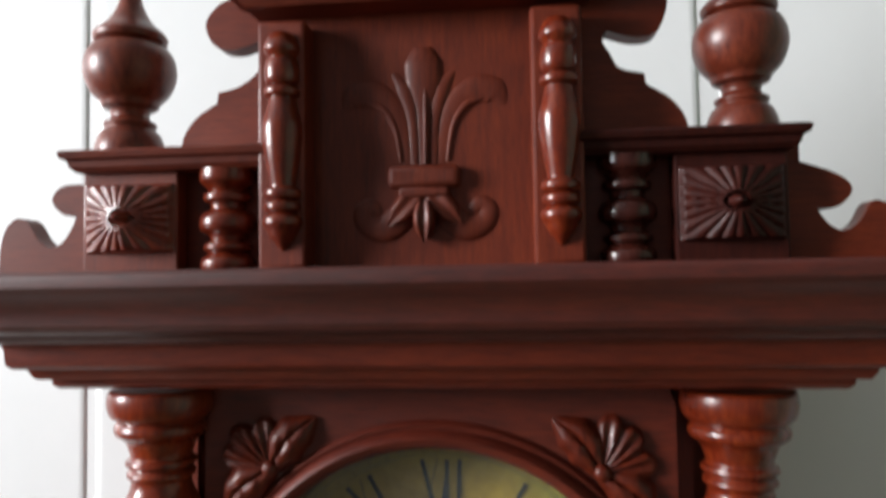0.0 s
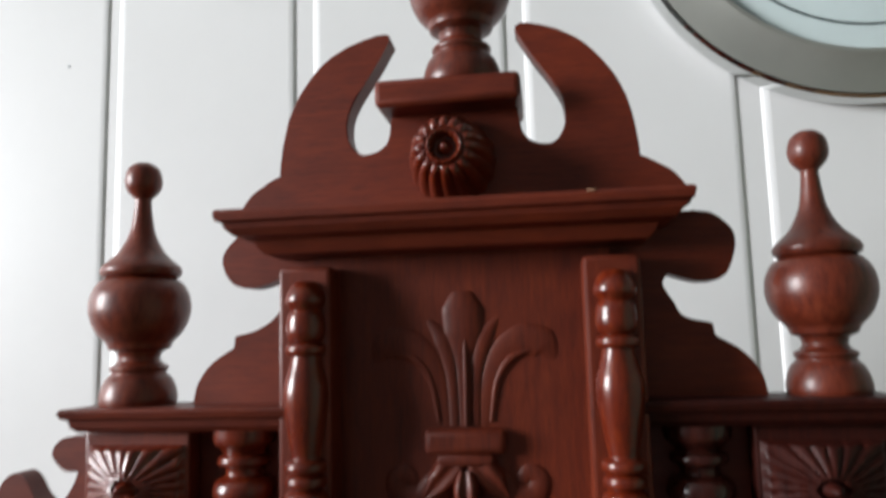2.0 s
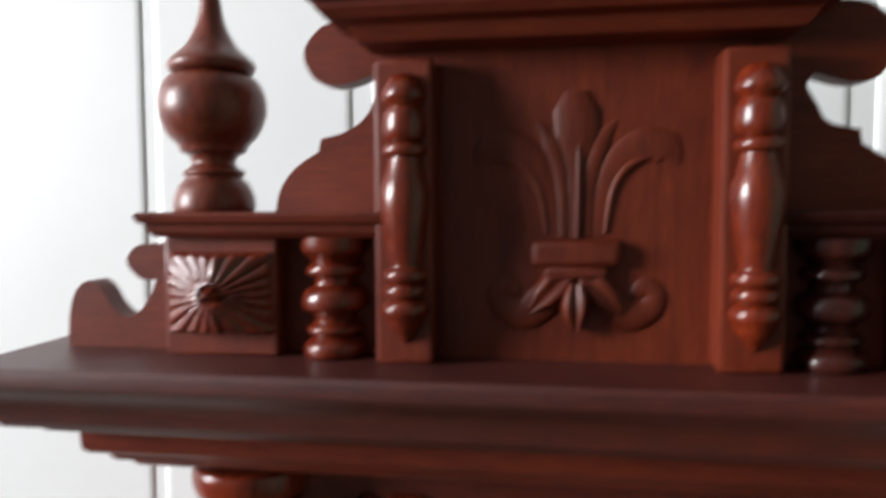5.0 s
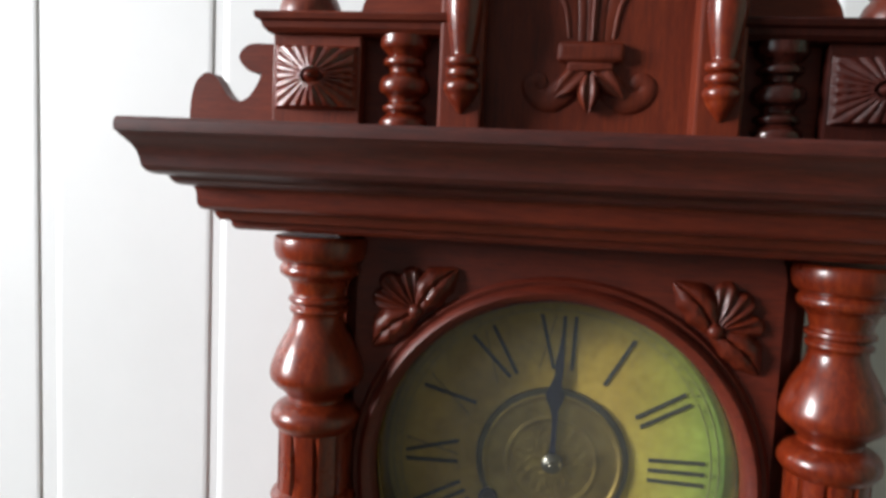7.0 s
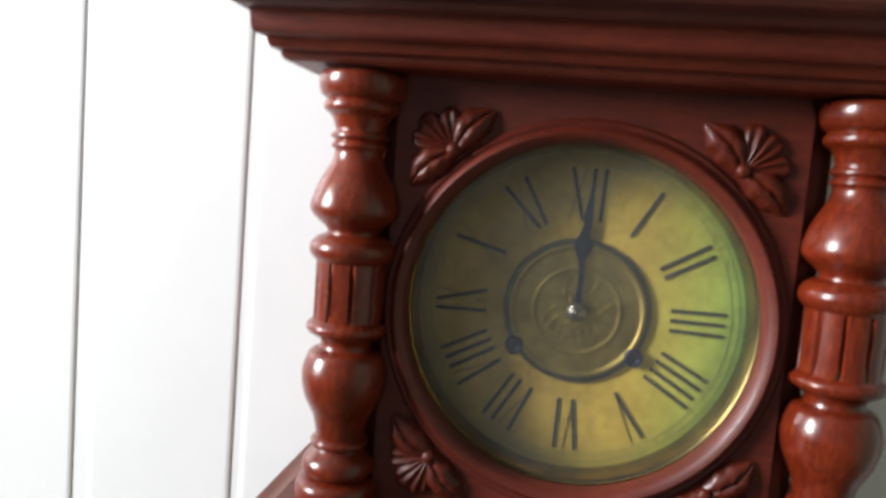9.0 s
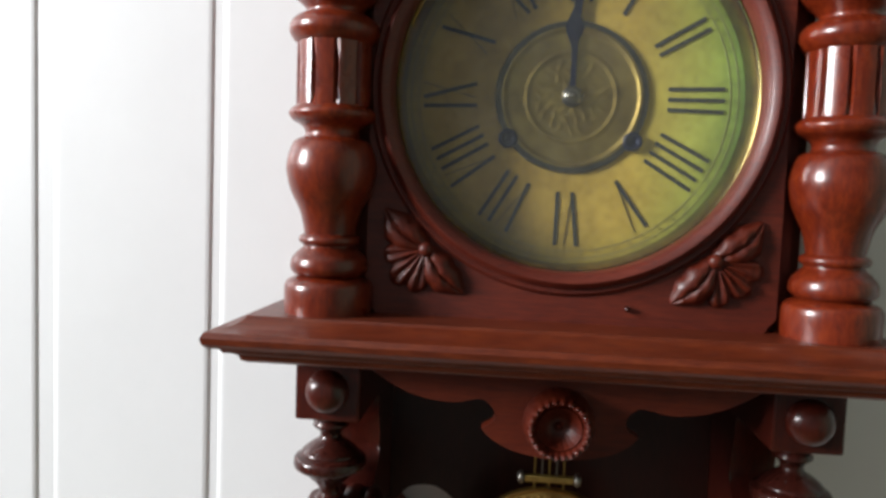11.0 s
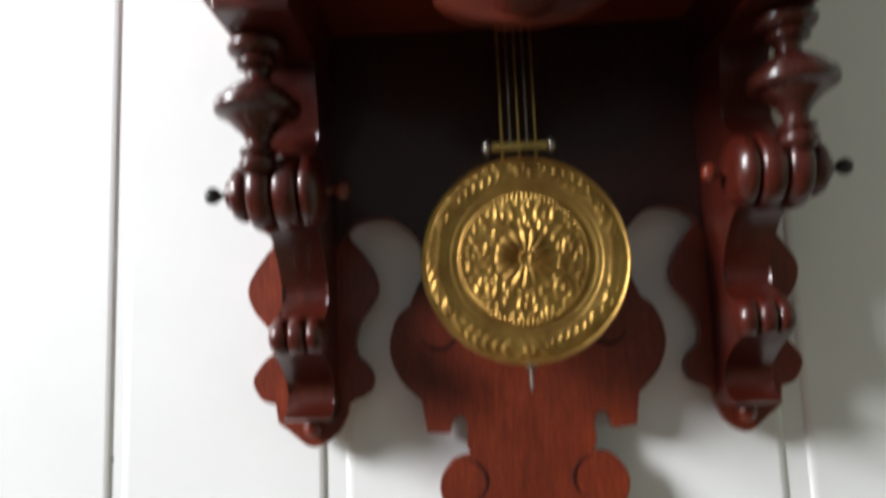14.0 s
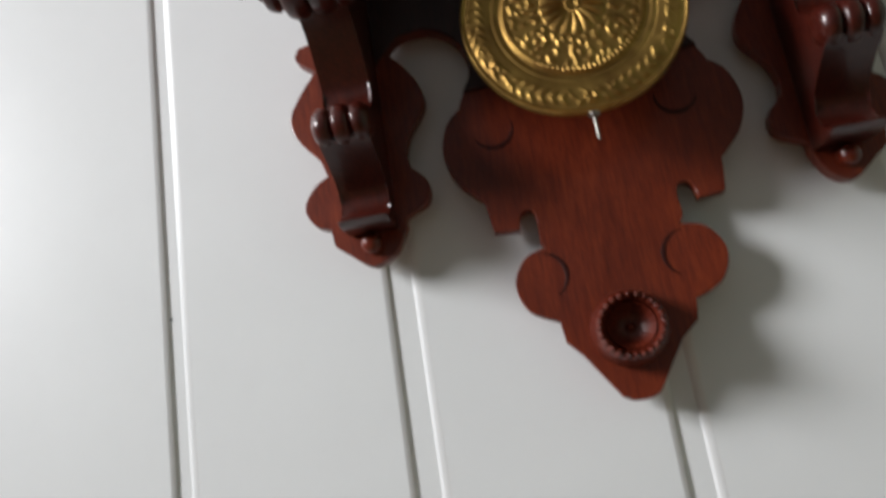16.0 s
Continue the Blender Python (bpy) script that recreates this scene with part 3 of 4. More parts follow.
def corner_carving(sx, sz):
    y = -1.084
    d = Vector((sx, sz)).normalized()
    base = Vector((sx * 0.6, sz * 0.69))

    def way(a):
        c, n = math.cos(radians(a)), math.sin(radians(a))
        return Vector((d.x * c - d.y * n, d.x * n + d.y * c))

    fan = part("corner_carving", scallop_fan(bmesh.new(), base, way, 52, 0.205, y, 0.042), WOOD_CARVED, clock, "carved leaf ornament", 60)
    for k in (-1, 1):
        tip = base + way(90 * k) * 0.25 + d * 0.012
        bm = pointed_leaf(bmesh.new(), base + way(95 * k) * 0.01, tip, 0.022 * -k, 0.078, y, 0.058)
        part("side_leaf", bm, WOOD_CARVED, fan, smooth=60)
        line = [base + way(60 * k) * 0.02, base + way(62 * k) * 0.08, base + way(66 * k) * 0.13, base + way(80 * k) * 0.15]
        bm = strand(bmesh.new(), [tuple(p) for p in line], [0.008, 0.019, 0.016, 0.004], y - 0.022, 1.1)
        part("rolled_edge", bm, WOOD_CARVED, fan, smooth=60)
    bm = lathe(bmesh.new(), spline([(0.032, 0.02), (0.032, -0.03), (0.02, -0.05), (0.0, -0.056)], 3), base.x, y, base.y, "y", 16)
    part("bud", bm, WOOD_CARVED, fan, smooth=50)


for sx in (-1, 1):
    for sz in (-1, 1):
        corner_carving(sx, sz)

# half columns beside the door
COLUMN = [(0.185, 0.985, 1), (0.2, 0.975), (0.203, 0.93), (0.19, 0.89), (0.165, 0.872), (0.165, 0.865, 1), (0.175, 0.85), (0.172, 0.825), (0.15, 0.8), (0.135, 0.77), (0.125, 0.735),
          (0.142, 0.725, 1), (0.145, 0.71), (0.125, 0.695), (0.138, 0.68), (0.138, 0.665), (0.122, 0.65), (0.135, 0.6), (0.175, 0.51), (0.207, 0.42), (0.2, 0.37), (0.16, 0.325),
          (0.135, 0.3), (0.135, 0.285, 1), (0.165, 0.27), (0.195, 0.24), (0.2, 0.205), (0.182, 0.175), (0.165, 0.16, 1), (0.165, -0.1, 1), (0.185, -0.115),
          (0.195, -0.135), (0.18, -0.16), (0.145, -0.185), (0.13, -0.21), (0.135, -0.23, 1), (0.17, -0.25), (0.197, -0.32), (0.2, -0.38), (0.18, -0.46), (0.15, -0.54),
          (0.13, -0.61), (0.125, -0.64, 1), (0.148, -0.655), (0.148, -0.675), (0.128, -0.69), (0.14, -0.705), (0.165, -0.74), (0.175, -0.78), (0.165, -0.805), (0.15, -0.82, 1),
          (0.185, -0.84), (0.2, -0.88), (0.195, -0.985, 1)]


def flute(a, h):
    if -0.09 < h < 0.15:
        k = (a / (2 * math.pi) * 10) % 1
        return 0.86 if k < 0.12 or k > 0.88 else 1.0
    return 1.0


for s in (-1, 1):
    turned("column", [(r * (0.95 if r > 0.16 else 0.88), h, *c) for r, h, *c in COLUMN], s * 1.04 + 0.022, -1.11, 0, seg=80, label="turned column with fluted middle", wave=flute, steps=3)

# main cornice: three tiers
TIERS = (
    ("cornice_lower_tier", WOOD_SHELF_DARK, [(0.0, 1.0), (0.13, 1.005), (0.15, 1.02), (0.155, 1.04), (0.2, 1.045), (0.215, 1.062), (0.225, 1.082), (0.268, 1.088), (0.284, 1.1), (0.29, 1.115),
                                             (0.292, 1.15), (0.298, 1.168), (0.305, 1.176)]),
    ("cornice_middle_tier", WOOD_CORNICE, [(0.25, 1.172), (0.345, 1.178), (0.37, 1.185), (0.385, 1.197), (0.39, 1.206), (0.4, 1.212)]),
    ("cornice_upper_tier", WOOD_CORNICE, [(0.3, 1.21), (0.44, 1.215), (0.472, 1.226), (0.488, 1.245), (0.493, 1.27), (0.503, 1.295), (0.52, 1.318), (0.545, 1.338), (0.562, 1.352), (0.566, 1.358),
                                          (0.575, 1.362), (0.577, 1.38), (0.575, 1.398), (0.565, 1.41)]),
)
cornice = new("cornice")
cornice.parent = clock
tagged(cornice, "stepped moulded cornice")
for name, mat, line in TIERS:
    bm = moulding(bmesh.new(), line, 1.262, -1.15, -0.004, 0.575)
    bmesh.ops.translate(bm, vec=(0.02, 0, 0), verts=bm.verts)
    part(name, bm, mat, cornice)

# shelf under the dial
SHELF = [(0.0, -1.17), (0.085, -1.172), (0.105, -1.16), (0.112, -1.14), (0.13, -1.13), (0.16, -1.122), (0.17, -1.105), (0.205, -1.098), (0.222, -1.08), (0.228, -1.055), (0.215, -1.032), (0.17, -1.027), (0.12, -1.01), (0.09, -0.988), (0.085, -0.978)]
part("shelf", moulding(bmesh.new(), SHELF, 1.215, -1.235, -0.004), WOOD_SHELF, clock, "moulded shelf below the dial")

# apron with a round boss
half = [(0, -1.17), (-0.89, -1.17, 1), (-0.88, -1.185), (-0.74, -1.28), (-0.6, -1.335), (-0.46, -1.35), (-0.385, -1.335), (-0.33, -1.33), (-0.285, -1.37), (-0.285, -1.42), (-0.335, -1.455, 1),
        (-0.29, -1.5), (-0.2, -1.545), (-0.08, -1.568), (0, -1.572)]
part("apron", board(bmesh.new(), spline(mirrored(half), 5, True), -1.09, -1.02, 0.012), WOOD_ALONG, clock, "scroll-sawn apron board")


def boss_height(r, a):
    if r > 0.62:
        u = (r - 0.62) / 0.38
        return 0.085 + 0.055 * math.sin(math.pi * min(1, u * 1.1 + 0.05)) + 0.011 * math.cos(a * 24 + 4.0 * u) * math.sin(math.pi * u) - 0.05 * max(0, u - 0.75) * 4
    if r > 0.12:
        u = (r - 0.12) / 0.5
        return 0.05 + 0.065 * u ** 2.0
    return 0.05 + 0.03 * math.cos(r / 0.12 * math.pi / 2)


def rope(a):
    return 1 + 0.009 * math.cos(a * 24) + 0.012 * math.sin(a * 2 + 1)


part("boss", relief(bmesh.new(), -0.005, -1.405, 0.15, -1.088, boss_height, 28, 132, rope), WOOD_CARVED, clock, "hollow carved boss with rope edge", 60)
part("boss", relief(bmesh.new(), 0.0, -3.63, 0.155, -0.138, boss_height, 28, 132, rope), WOOD_CARVED, clock, "hollow carved boss with rope edge", 60)

# brackets: bossed block, spindle, ribbed scroll and foot
SPINDLE = [(0.1, -1.47, 1), (0.118, -1.485), (0.122, -1.51), (0.105, -1.535), (0.075, -1.55, 1), (0.085, -1.565), (0.085, -1.58), (0.06, -1.6), (0.05, -1.625), (0.06, -1.645, 1), (0.1, -1.67),
           (0.135, -1.7), (0.14, -1.715, 1), (0.168, -1.73), (0.175, -1.755), (0.168, -1.78), (0.13, -1.8, 1), (0.1, -1.83), (0.065, -1.865), (0.048, -1.9), (0.05, -1.915, 1), (0.07, -1.93),
           (0.075, -1.945), (0.058, -1.96), (0.075, -1.975), (0.078, -2.0), (0.06, -2.03)]
ROLL = [(0.0, -0.235), (0.055, -0.23), (0.07, -0.2, 1), (0.105, -0.195), (0.12, -0.16), (0.105, -0.13), (0.1, -0.125, 1), (0.15, -0.115), (0.165, -0.07), (0.15, -0.03), (0.12, -0.02, 1),
        (0.15, -0.01), (0.162, 0.035), (0.15, 0.075), (0.12, 0.085, 1), (0.145, 0.095), (0.15, 0.13), (0.12, 0.165), (0.07, 0.18), (0.0, 0.185)]
ROLL2 = [(0.0, -0.12), (0.05, -0.118), (0.078, -0.09), (0.078, -0.055), (0.058, -0.04, 1), (0.08, -0.025), (0.085, 0.0), (0.08, 0.025), (0.058, 0.04, 1), (0.078, 0.055), (0.078, 0.09), (0.05, 0.118), (0.0, 0.12)]
KNOB = [(0.016, 0.0), (0.013, -0.03), (0.024, -0.04), (0.036, -0.065), (0.026, -0.092), (0.0, -0.1)]
CONSOLE = [(-0.13, -1.18, 1), (-0.58, -1.18, 1), (-0.58, -1.5), (-0.54, -1.68), (-0.53, -1.79), (-0.58, -1.87), (-0.66, -1.93, 1), (-0.68, -2.18, 1), (-0.52, -2.26), (-0.39, -2.4),
           (-0.36, -2.49), (-0.41, -2.565), (-0.53, -2.605, 1), (-0.53, -2.74, 1), (-0.39, -2.8), (-0.28, -2.88), (-0.265, -2.95), (-0.3, -3.0), (-0.37, -3.03, 1), (-0.3, -3.045), (-0.13, -3.035, 1)]


def bracket(s):
    x = s * 1.015
    b = part("bracket_block", box(bmesh.new(), x - 0.146, x + 0.146, -1.1, -0.14, -1.47, -1.17, 0.012), WOOD_BRACKET, clock, "square block with round boss")
    turned("block_boss", [(0.096, 0.01), (0.097, -0.01), (0.085, -0.045), (0.05, -0.075), (0.0, -0.085)], x, -1.1, -1.335, "y", mat=WOOD_BRACKET, parent=b)
    turned("spindle", SPINDLE, s * 1.07, -0.8, 0, mat=WOOD_BLACK, label="dark stained turned spindle", seg=40)
    bm = bmesh.new()
    line = spline(CONSOLE, 5, True)
    w = 0.105
    a = [bm.verts.new((s * 0.985 - w, y, z)) for y, z in line]
    c = [bm.verts.new((s * 0.985 + w, y, z)) for y, z in line]
    for k in range(len(a)):
        bm.faces.new((a[k], a[(k + 1) % len(a)], c[(k + 1) % len(a)], c[k]))
    e1, e2 = bm.faces.new(a), bm.faces.new(c)
    bmesh.ops.bevel(bm, geom=list(e1.edges) + list(e2.edges), offset=0.008, segments=1, affect="EDGES")
    bmesh.ops.triangulate(bm, faces=[f for f in bm.faces if len(f.verts) > 4])
    con = part("scroll_bracket", bm, WOOD_BRACKET, clock, "scrolled side bracket")
    roll = ROLL if s < 0 else [(r, -h, *c) for r, h, *c in reversed(ROLL)]
    turned("scroll_roll", roll, s * 1.0, -0.68, -2.08, "x", mat=WOOD_BRACKET, parent=con)
    turned("scroll_roll", ROLL2, s * 0.985, -0.5, -2.67, "x", mat=WOOD_BRACKET, parent=con)
    for end, k in ((1.23, 1), (0.82, -1)):
        knob = [(r, h * s * k * -1) for r, h in KNOB]
        turned("scroll_knob", knob if s * k > 0 else list(reversed(knob)), s * end, -0.68, -2.08, "x", BLACK if k > 0 else WOOD_TURNED, 20, con)
    turned("foot_knob", [(0.04, 0.01), (0.045, -0.02), (0.042, -0.045), (0.02, -0.065), (0.0, -0.068)], s * 1.0, -0.14, -3.085, "y", seg=24)


both(bracket)

# pendulum
BX, BZ, BY = 0.0, -2.38, -0.5


# pressed drops on the bob: x, z, direction, length, width, height
DROPS = []
rnd = random.Random(7)
for k in range(7):                      # curls of leaves round the rosette
    mid = k * math.tau / 7 + 0.2
    cx, cz, turn = 0.455 * math.cos(mid), 0.455 * math.sin(mid), 1 if k % 2 else -1
    for i in range(7):
        b = mid + turn * (0.6 + i * 0.78)
        rr = 0.098 - 0.005 * i
        DROPS.append((cx + rr * math.cos(b), cz + rr * math.sin(b), b + turn * rnd.uniform(0.9, 1.6), rnd.uniform(0.03, 0.05), rnd.uniform(0.011, 0.017), 0.013))
    DROPS.append((cx, cz, mid, 0.022, 0.02, 0.014))
    for r, off in ((0.535, 0.36), (0.375, 0.42), (0.46, 0.45)):
        b = mid + off
        DROPS.append((r * math.cos(b), r * math.sin(b), b + rnd.uniform(-0.8, 0.8), 0.034, 0.016, 0.012))
for count, r, lean in ((22, 0.335, 0.5), (34, 0.555, -0.7)):
    for k in range(count):
        b = k * math.tau / count + rnd.uniform(-0.05, 0.05)
        DROPS.append((r * math.cos(b), r * math.sin(b), b + lean + rnd.uniform(-0.3, 0.3), 0.03, 0.013, 0.011))
for k in range(6):                      # sprays and small roses on the rim
    mid = k * math.tau / 6
    for i in range(6):
        for side in (-1, 1):
            b = mid + (i - 2.5) * 0.105
            r = 0.87 + side * (0.042 + 0.012 * math.sin(i))
            DROPS.append((r * math.cos(b), r * math.sin(b), b + math.pi / 2 - side * 0.75, rnd.uniform(0.034, 0.046), 0.013, 0.011))
    for i in range(9):
        b = mid + math.pi / 6 + (i - 4) * 0.052
        r = 0.87 + 0.05 * math.sin(i * 2.3 + k)
        DROPS.append((r * math.cos(b), r * math.sin(b), b + rnd.uniform(0.4, 2.4), rnd.uniform(0.028, 0.042), 0.011, 0.01))
    b = mid + math.pi / 6
    for i in range(6):
        c = i * math.tau / 6
        DROPS.append((0.87 * math.cos(b) + 0.045 * math.cos(c), 0.87 * math.sin(b) + 0.045 * math.sin(c), c, 0.02, 0.014, 0.009))
CELLS = {}
for d in DROPS:
    for i in range(-1, 2):
        for j in range(-1, 2):
            CELLS.setdefault((int(d[0] // 0.12) + i, int(d[1] // 0.12) + j), []).append(d)


def bob_height(r, a):
    h = 0.03 + 0.03 * (1 - r * r)
    x, z = r * math.cos(a), r * math.sin(a)
    if r > 0.74:
        h += 0.008 * math.sin(math.pi * (r - 0.74) / 0.26) + 0.01 * math.exp(-((r - 0.98) / 0.013) ** 2)
    elif r > 0.62:
        u = (r - 0.62) / 0.12
        h += 0.03 * math.sin(math.pi * u) ** 2 * u - 0.02 * math.sin(math.pi * u)
    elif r > 0.585:
        h += 0.004 + 0.004 * math.cos(a * 84)
    elif 0.065 < r < 0.29:
        u = (r - 0.065) / 0.225
        h += 0.013 * abs(math.cos(a * 8)) ** 0.8 * math.sin(math.pi * (0.15 + 0.75 * u))
    elif r <= 0.065:
        h += 0.012 * math.exp(-((r - 0.055) / 0.014) ** 2)
    if r > 0.3:
        for px, pz, way, long, wide, high in CELLS.get((int(x // 0.12), int(z // 0.12)), ()):
            c, n = math.cos(way), math.sin(way)
            u, v = ((x - px) * c + (z - pz) * n) / long, ((z - pz) * c - (x - px) * n) / wide
            v *= 1 + 0.45 * u
            q = u * u + v * v
            if q < 6:
                h += 0.8 * high * math.exp(-q)
    return h


pendulum = part("pendulum", lathe(bmesh.new(), [(0.02, -1.1), (0.02, -1.25)], BX, BY, 0, "z", 10), STEEL, clock, "gridiron pendulum with pressed brass bob")
part("bob", relief(bmesh.new(), BX, BZ, 0.45, BY + 0.02, bob_height, 100, 420), BRASS, pendulum, "round pressed brass bob", 70)
for k in range(5):
    x = BX + (k - 2) * 0.037
    part("rod", lathe(bmesh.new(), [(0.0048, -1.2), (0.0048, -1.96 if k in (0, 4, 2) else -1.88)], x, BY, 0, "z", 10), STEEL if k % 2 else BRASS_DULL, pendulum)
part("crossbar", box(bmesh.new(), BX - 0.125, BX + 0.125, BY - 0.02, BY + 0.015, -1.9, -1.865, 0.006), BRASS_DULL, pendulum)
for s in (-1, 1):
    turned("crossbar_end", [(0.014, 0), (0.014, s * 0.012), (0.03, s * 0.015), (0.034, s * 0.03), (0.022, s * 0.045), (0, s * 0.05)][:: s], BX + s * 0.115, BY, -1.882, "x", STEEL, 16, pendulum)
turned("rating_nut", [(0.0, -2.8), (0.018, -2.805), (0.025, -2.822), (0.022, -2.84), (0.0065, -2.845, 1), (0.006, -2.93), (0.0, -2.935)], BX, BY + 0.01, 0, "z", STEEL, 16, pendulum)

# ---- upper works on the cornice ----
TOP = 1.41
# wings: sawn board with ear, tooth and outer scroll, behind the gallery
half = [(0, 2.3), (-0.6, 2.33, 1), (-0.66, 2.315), (-0.71, 2.25), (-0.68, 2.175), (-0.61, 2.155), (-0.52, 2.18, 1), (-0.505, 2.15), (-0.53, 2.075), (-0.59, 2.03), (-0.665, 2.01, 1), (-0.67, 1.975, 1),
        (-0.74, 1.93), (-0.785, 1.87), (-0.8, 1.8, 1), (-1.12, 1.8, 1), (-1.12, 1.715, 1), (-1.2, 1.712), (-1.24, 1.665), (-1.2, 1.615), (-1.15, 1.61, 1), (-1.165, 1.57), (-1.2, 1.52),
        (-1.245, 1.5), (-1.29, 1.53), (-1.33, 1.59), (-1.37, 1.605), (-1.41, 1.57), (-1.43, 1.5), (-1.435, TOP, 1), (0, TOP)]
right = [(-x + (0.10 if z > 2.05 else 0.098 if 1.6 < z < 1.72 and x < -1.13 else 0.068), z - (0.028 if 2.1 < z < 2.2 else 0.04 if 1.6 < z < 1.72 and x < -1.13 else 0), *r) for x, z, *r in reversed(half) if x]
left = [(x - 0.022 if x < -1.14 else x, *r) for x, *r in half]
bm = board(bmesh.new(), spline(left + right, 5, True), -1.41, -1.33, 0.012)
part("wing_board", bm, WOOD_ALONG, clock, "sawn board with ears and scrolls")

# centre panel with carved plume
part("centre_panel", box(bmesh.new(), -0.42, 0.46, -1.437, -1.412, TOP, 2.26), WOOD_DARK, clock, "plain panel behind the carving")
PX = 0.035


Y = -1.435


def rib(bm, line, radii, out, depth, seg=8):
    return strand(bm, [(PX + x, z) for x, z in line], radii, Y - out, depth * 0.78, seg)


bm = rib(bmesh.new(), [(0.0, 1.74), (0.0, 1.9), (0.002, 2.0), (0.0, 2.07), (0.0, 2.12)], [0.018, 0.024, 0.06, 0.062, 0.03], 0, 0.36, 12)
rib(bm, [(0.004, 1.74), (0.006, 1.9), (0.006, 2.04)], [0.008, 0.009, 0.005], 0.008, 1.3)
plume = part("plume_carving", bm, WOOD_DARK, clock, "carved plume tied with a band", 50)
for s in (-1, 1):
    bm = rib(bmesh.new(), [(s * 0.03, 1.74), (s * 0.036, 1.88), (s * 0.06, 1.98), (s * 0.1, 2.04)], [0.016, 0.018, 0.028, 0.008], 0, 0.5)
    part("feather", bm, WOOD_DARK, plume, smooth=50)
    bm = rib(bmesh.new(), [(s * 0.055, 1.74), (s * 0.07, 1.84), (s * 0.11, 1.93), (s * 0.17, 1.975), (s * 0.23, 1.965), (s * 0.262, 1.915)], [0.018, 0.026, 0.042, 0.05, 0.046, 0.006], 0, 0.24, 10)
    rib(bm, [(s * 0.075, 1.75), (s * 0.094, 1.86), (s * 0.135, 1.925), (s * 0.2, 1.95)], [0.006, 0.009, 0.012, 0.003], 0.005, 0.8)
    part("feather", bm, WOOD_DARK, plume, smooth=50)
bm = box(bmesh.new(), PX - 0.115, PX + 0.115, Y - 0.042, Y + 0.004, 1.662, 1.735, 0.02, 3)
part("band", bm, WOOD_DARK, plume)
part("band_foot", box(bmesh.new(), PX - 0.08, PX + 0.08, Y - 0.04, Y + 0.004, 1.632, 1.664, 0.01), WOOD_DARK, plume)
part("bud", leaf(bmesh.new(), (PX, 1.62), (PX, 1.485), 0.035, Y - 0.012, 0.055, 1, 0.0), WOOD_DARK, plume, smooth=50)
for s in (-1, 1):
    line = [(0.03, 1.655), (0.08, 1.575), (0.13, 1.535), (0.185, 1.548), (0.205, 1.59), (0.175, 1.61), (0.155, 1.585)]
    bm = strand(bmesh.new(), [(PX + s * x, z) for x, z in line], [0.03, 0.05, 0.046, 0.036, 0.03, 0.028, 0.02], Y, 0.34)
    leaf(bm, (PX + s * 0.012, 1.655), (PX + s * 0.12, 1.54), 0.04, Y - 0.008, 0.034, 1, 0.05)
    part("scroll", bm, WOOD_DARK, plume, smooth=50)

PILASTER = [(0.0, 2.2), (0.03, 2.195), (0.05, 2.17), (0.058, 2.14), (0.045, 2.12), (0.042, 2.115, 1), (0.052, 2.1), (0.056, 2.06), (0.05, 2.035), (0.04, 2.025, 1), (0.056, 2.015), (0.056, 1.995), (0.042, 1.985, 1),
            (0.048, 1.95), (0.064, 1.88), (0.06, 1.8), (0.045, 1.7), (0.04, 1.67), (0.042, 1.665, 1), (0.058, 1.655), (0.058, 1.635), (0.042, 1.625, 1), (0.056, 1.615), (0.056, 1.595), (0.042, 1.585, 1),
            (0.06, 1.57), (0.062, 1.55), (0.05, 1.53, 1), (0.04, 1.51), (0.012, 1.475), (0.0, 1.465)]
for cx in (-0.405, 0.455):
    p = part("pilaster", box(bmesh.new(), cx - 0.078, cx + 0.078, -1.535, -1.42, TOP, 2.2, 0.013), WOOD_UP, clock, "square pilaster with applied half baluster")
    turned("half_baluster", [(r, z - 0.04 * max(0.0, min(1.0, (z - 1.7) / 0.3)), *c) for r, z, *c in PILASTER], cx + 0.005, -1.535, 0, parent=p, seg=28)

# top cornice and crest
TOPC = [(0.0, 2.235), (0.06, 2.238), (0.075, 2.255), (0.085, 2.275), (0.125, 2.285), (0.145, 2.305), (0.15, 2.32), (0.165, 2.325), (0.17, 2.345), (0.165, 2.355)]
bm = moulding(bmesh.new(), TOPC, 0.475, -1.495, -1.33)
bmesh.ops.translate(bm, vec=(0.02, 0, 0), verts=bm.verts)
part("top_cornice", bm, WOOD_ALONG, clock, "moulded cornice of the crest")
half = [(0, 2.345), (-0.63, 2.345, 1), (-0.62, 2.39), (-0.58, 2.44), (-0.5, 2.485, 1), (-0.495, 2.54), (-0.48, 2.63), (-0.44, 2.73), (-0.36, 2.83), (-0.27, 2.885), (-0.19, 2.905), (-0.17, 2.9, 1), (-0.165, 2.885, 1),
        (-0.215, 2.8), (-0.28, 2.7), (-0.3, 2.64), (-0.295, 2.58), (-0.265, 2.54), (-0.22, 2.54), (-0.18, 2.57), (-0.165, 2.64, 1), (-0.165, 2.68), (0, 2.68)]
bm = board(bmesh.new(), spline([(x and x + ((-0.044 if x < -0.31 else -0.032) if x < 0 else (0.016 if x > 0.31 else 0.012)), *r) for x, *r in mirrored(half)], 6, True), -1.47, -1.39, 0.01)
bmesh.ops.translate(bm, vec=(0.042, 0, 0), verts=bm.verts)
part("crest", bm, WOOD_ALONG, clock, "sawn crest board with two horns")
part("finial_block", box(bmesh.new(), -0.185, 0.232, -1.575, -1.3, 2.645, 2.725, 0.018, 3), WOOD_ALONG, clock, "block under the middle finial")


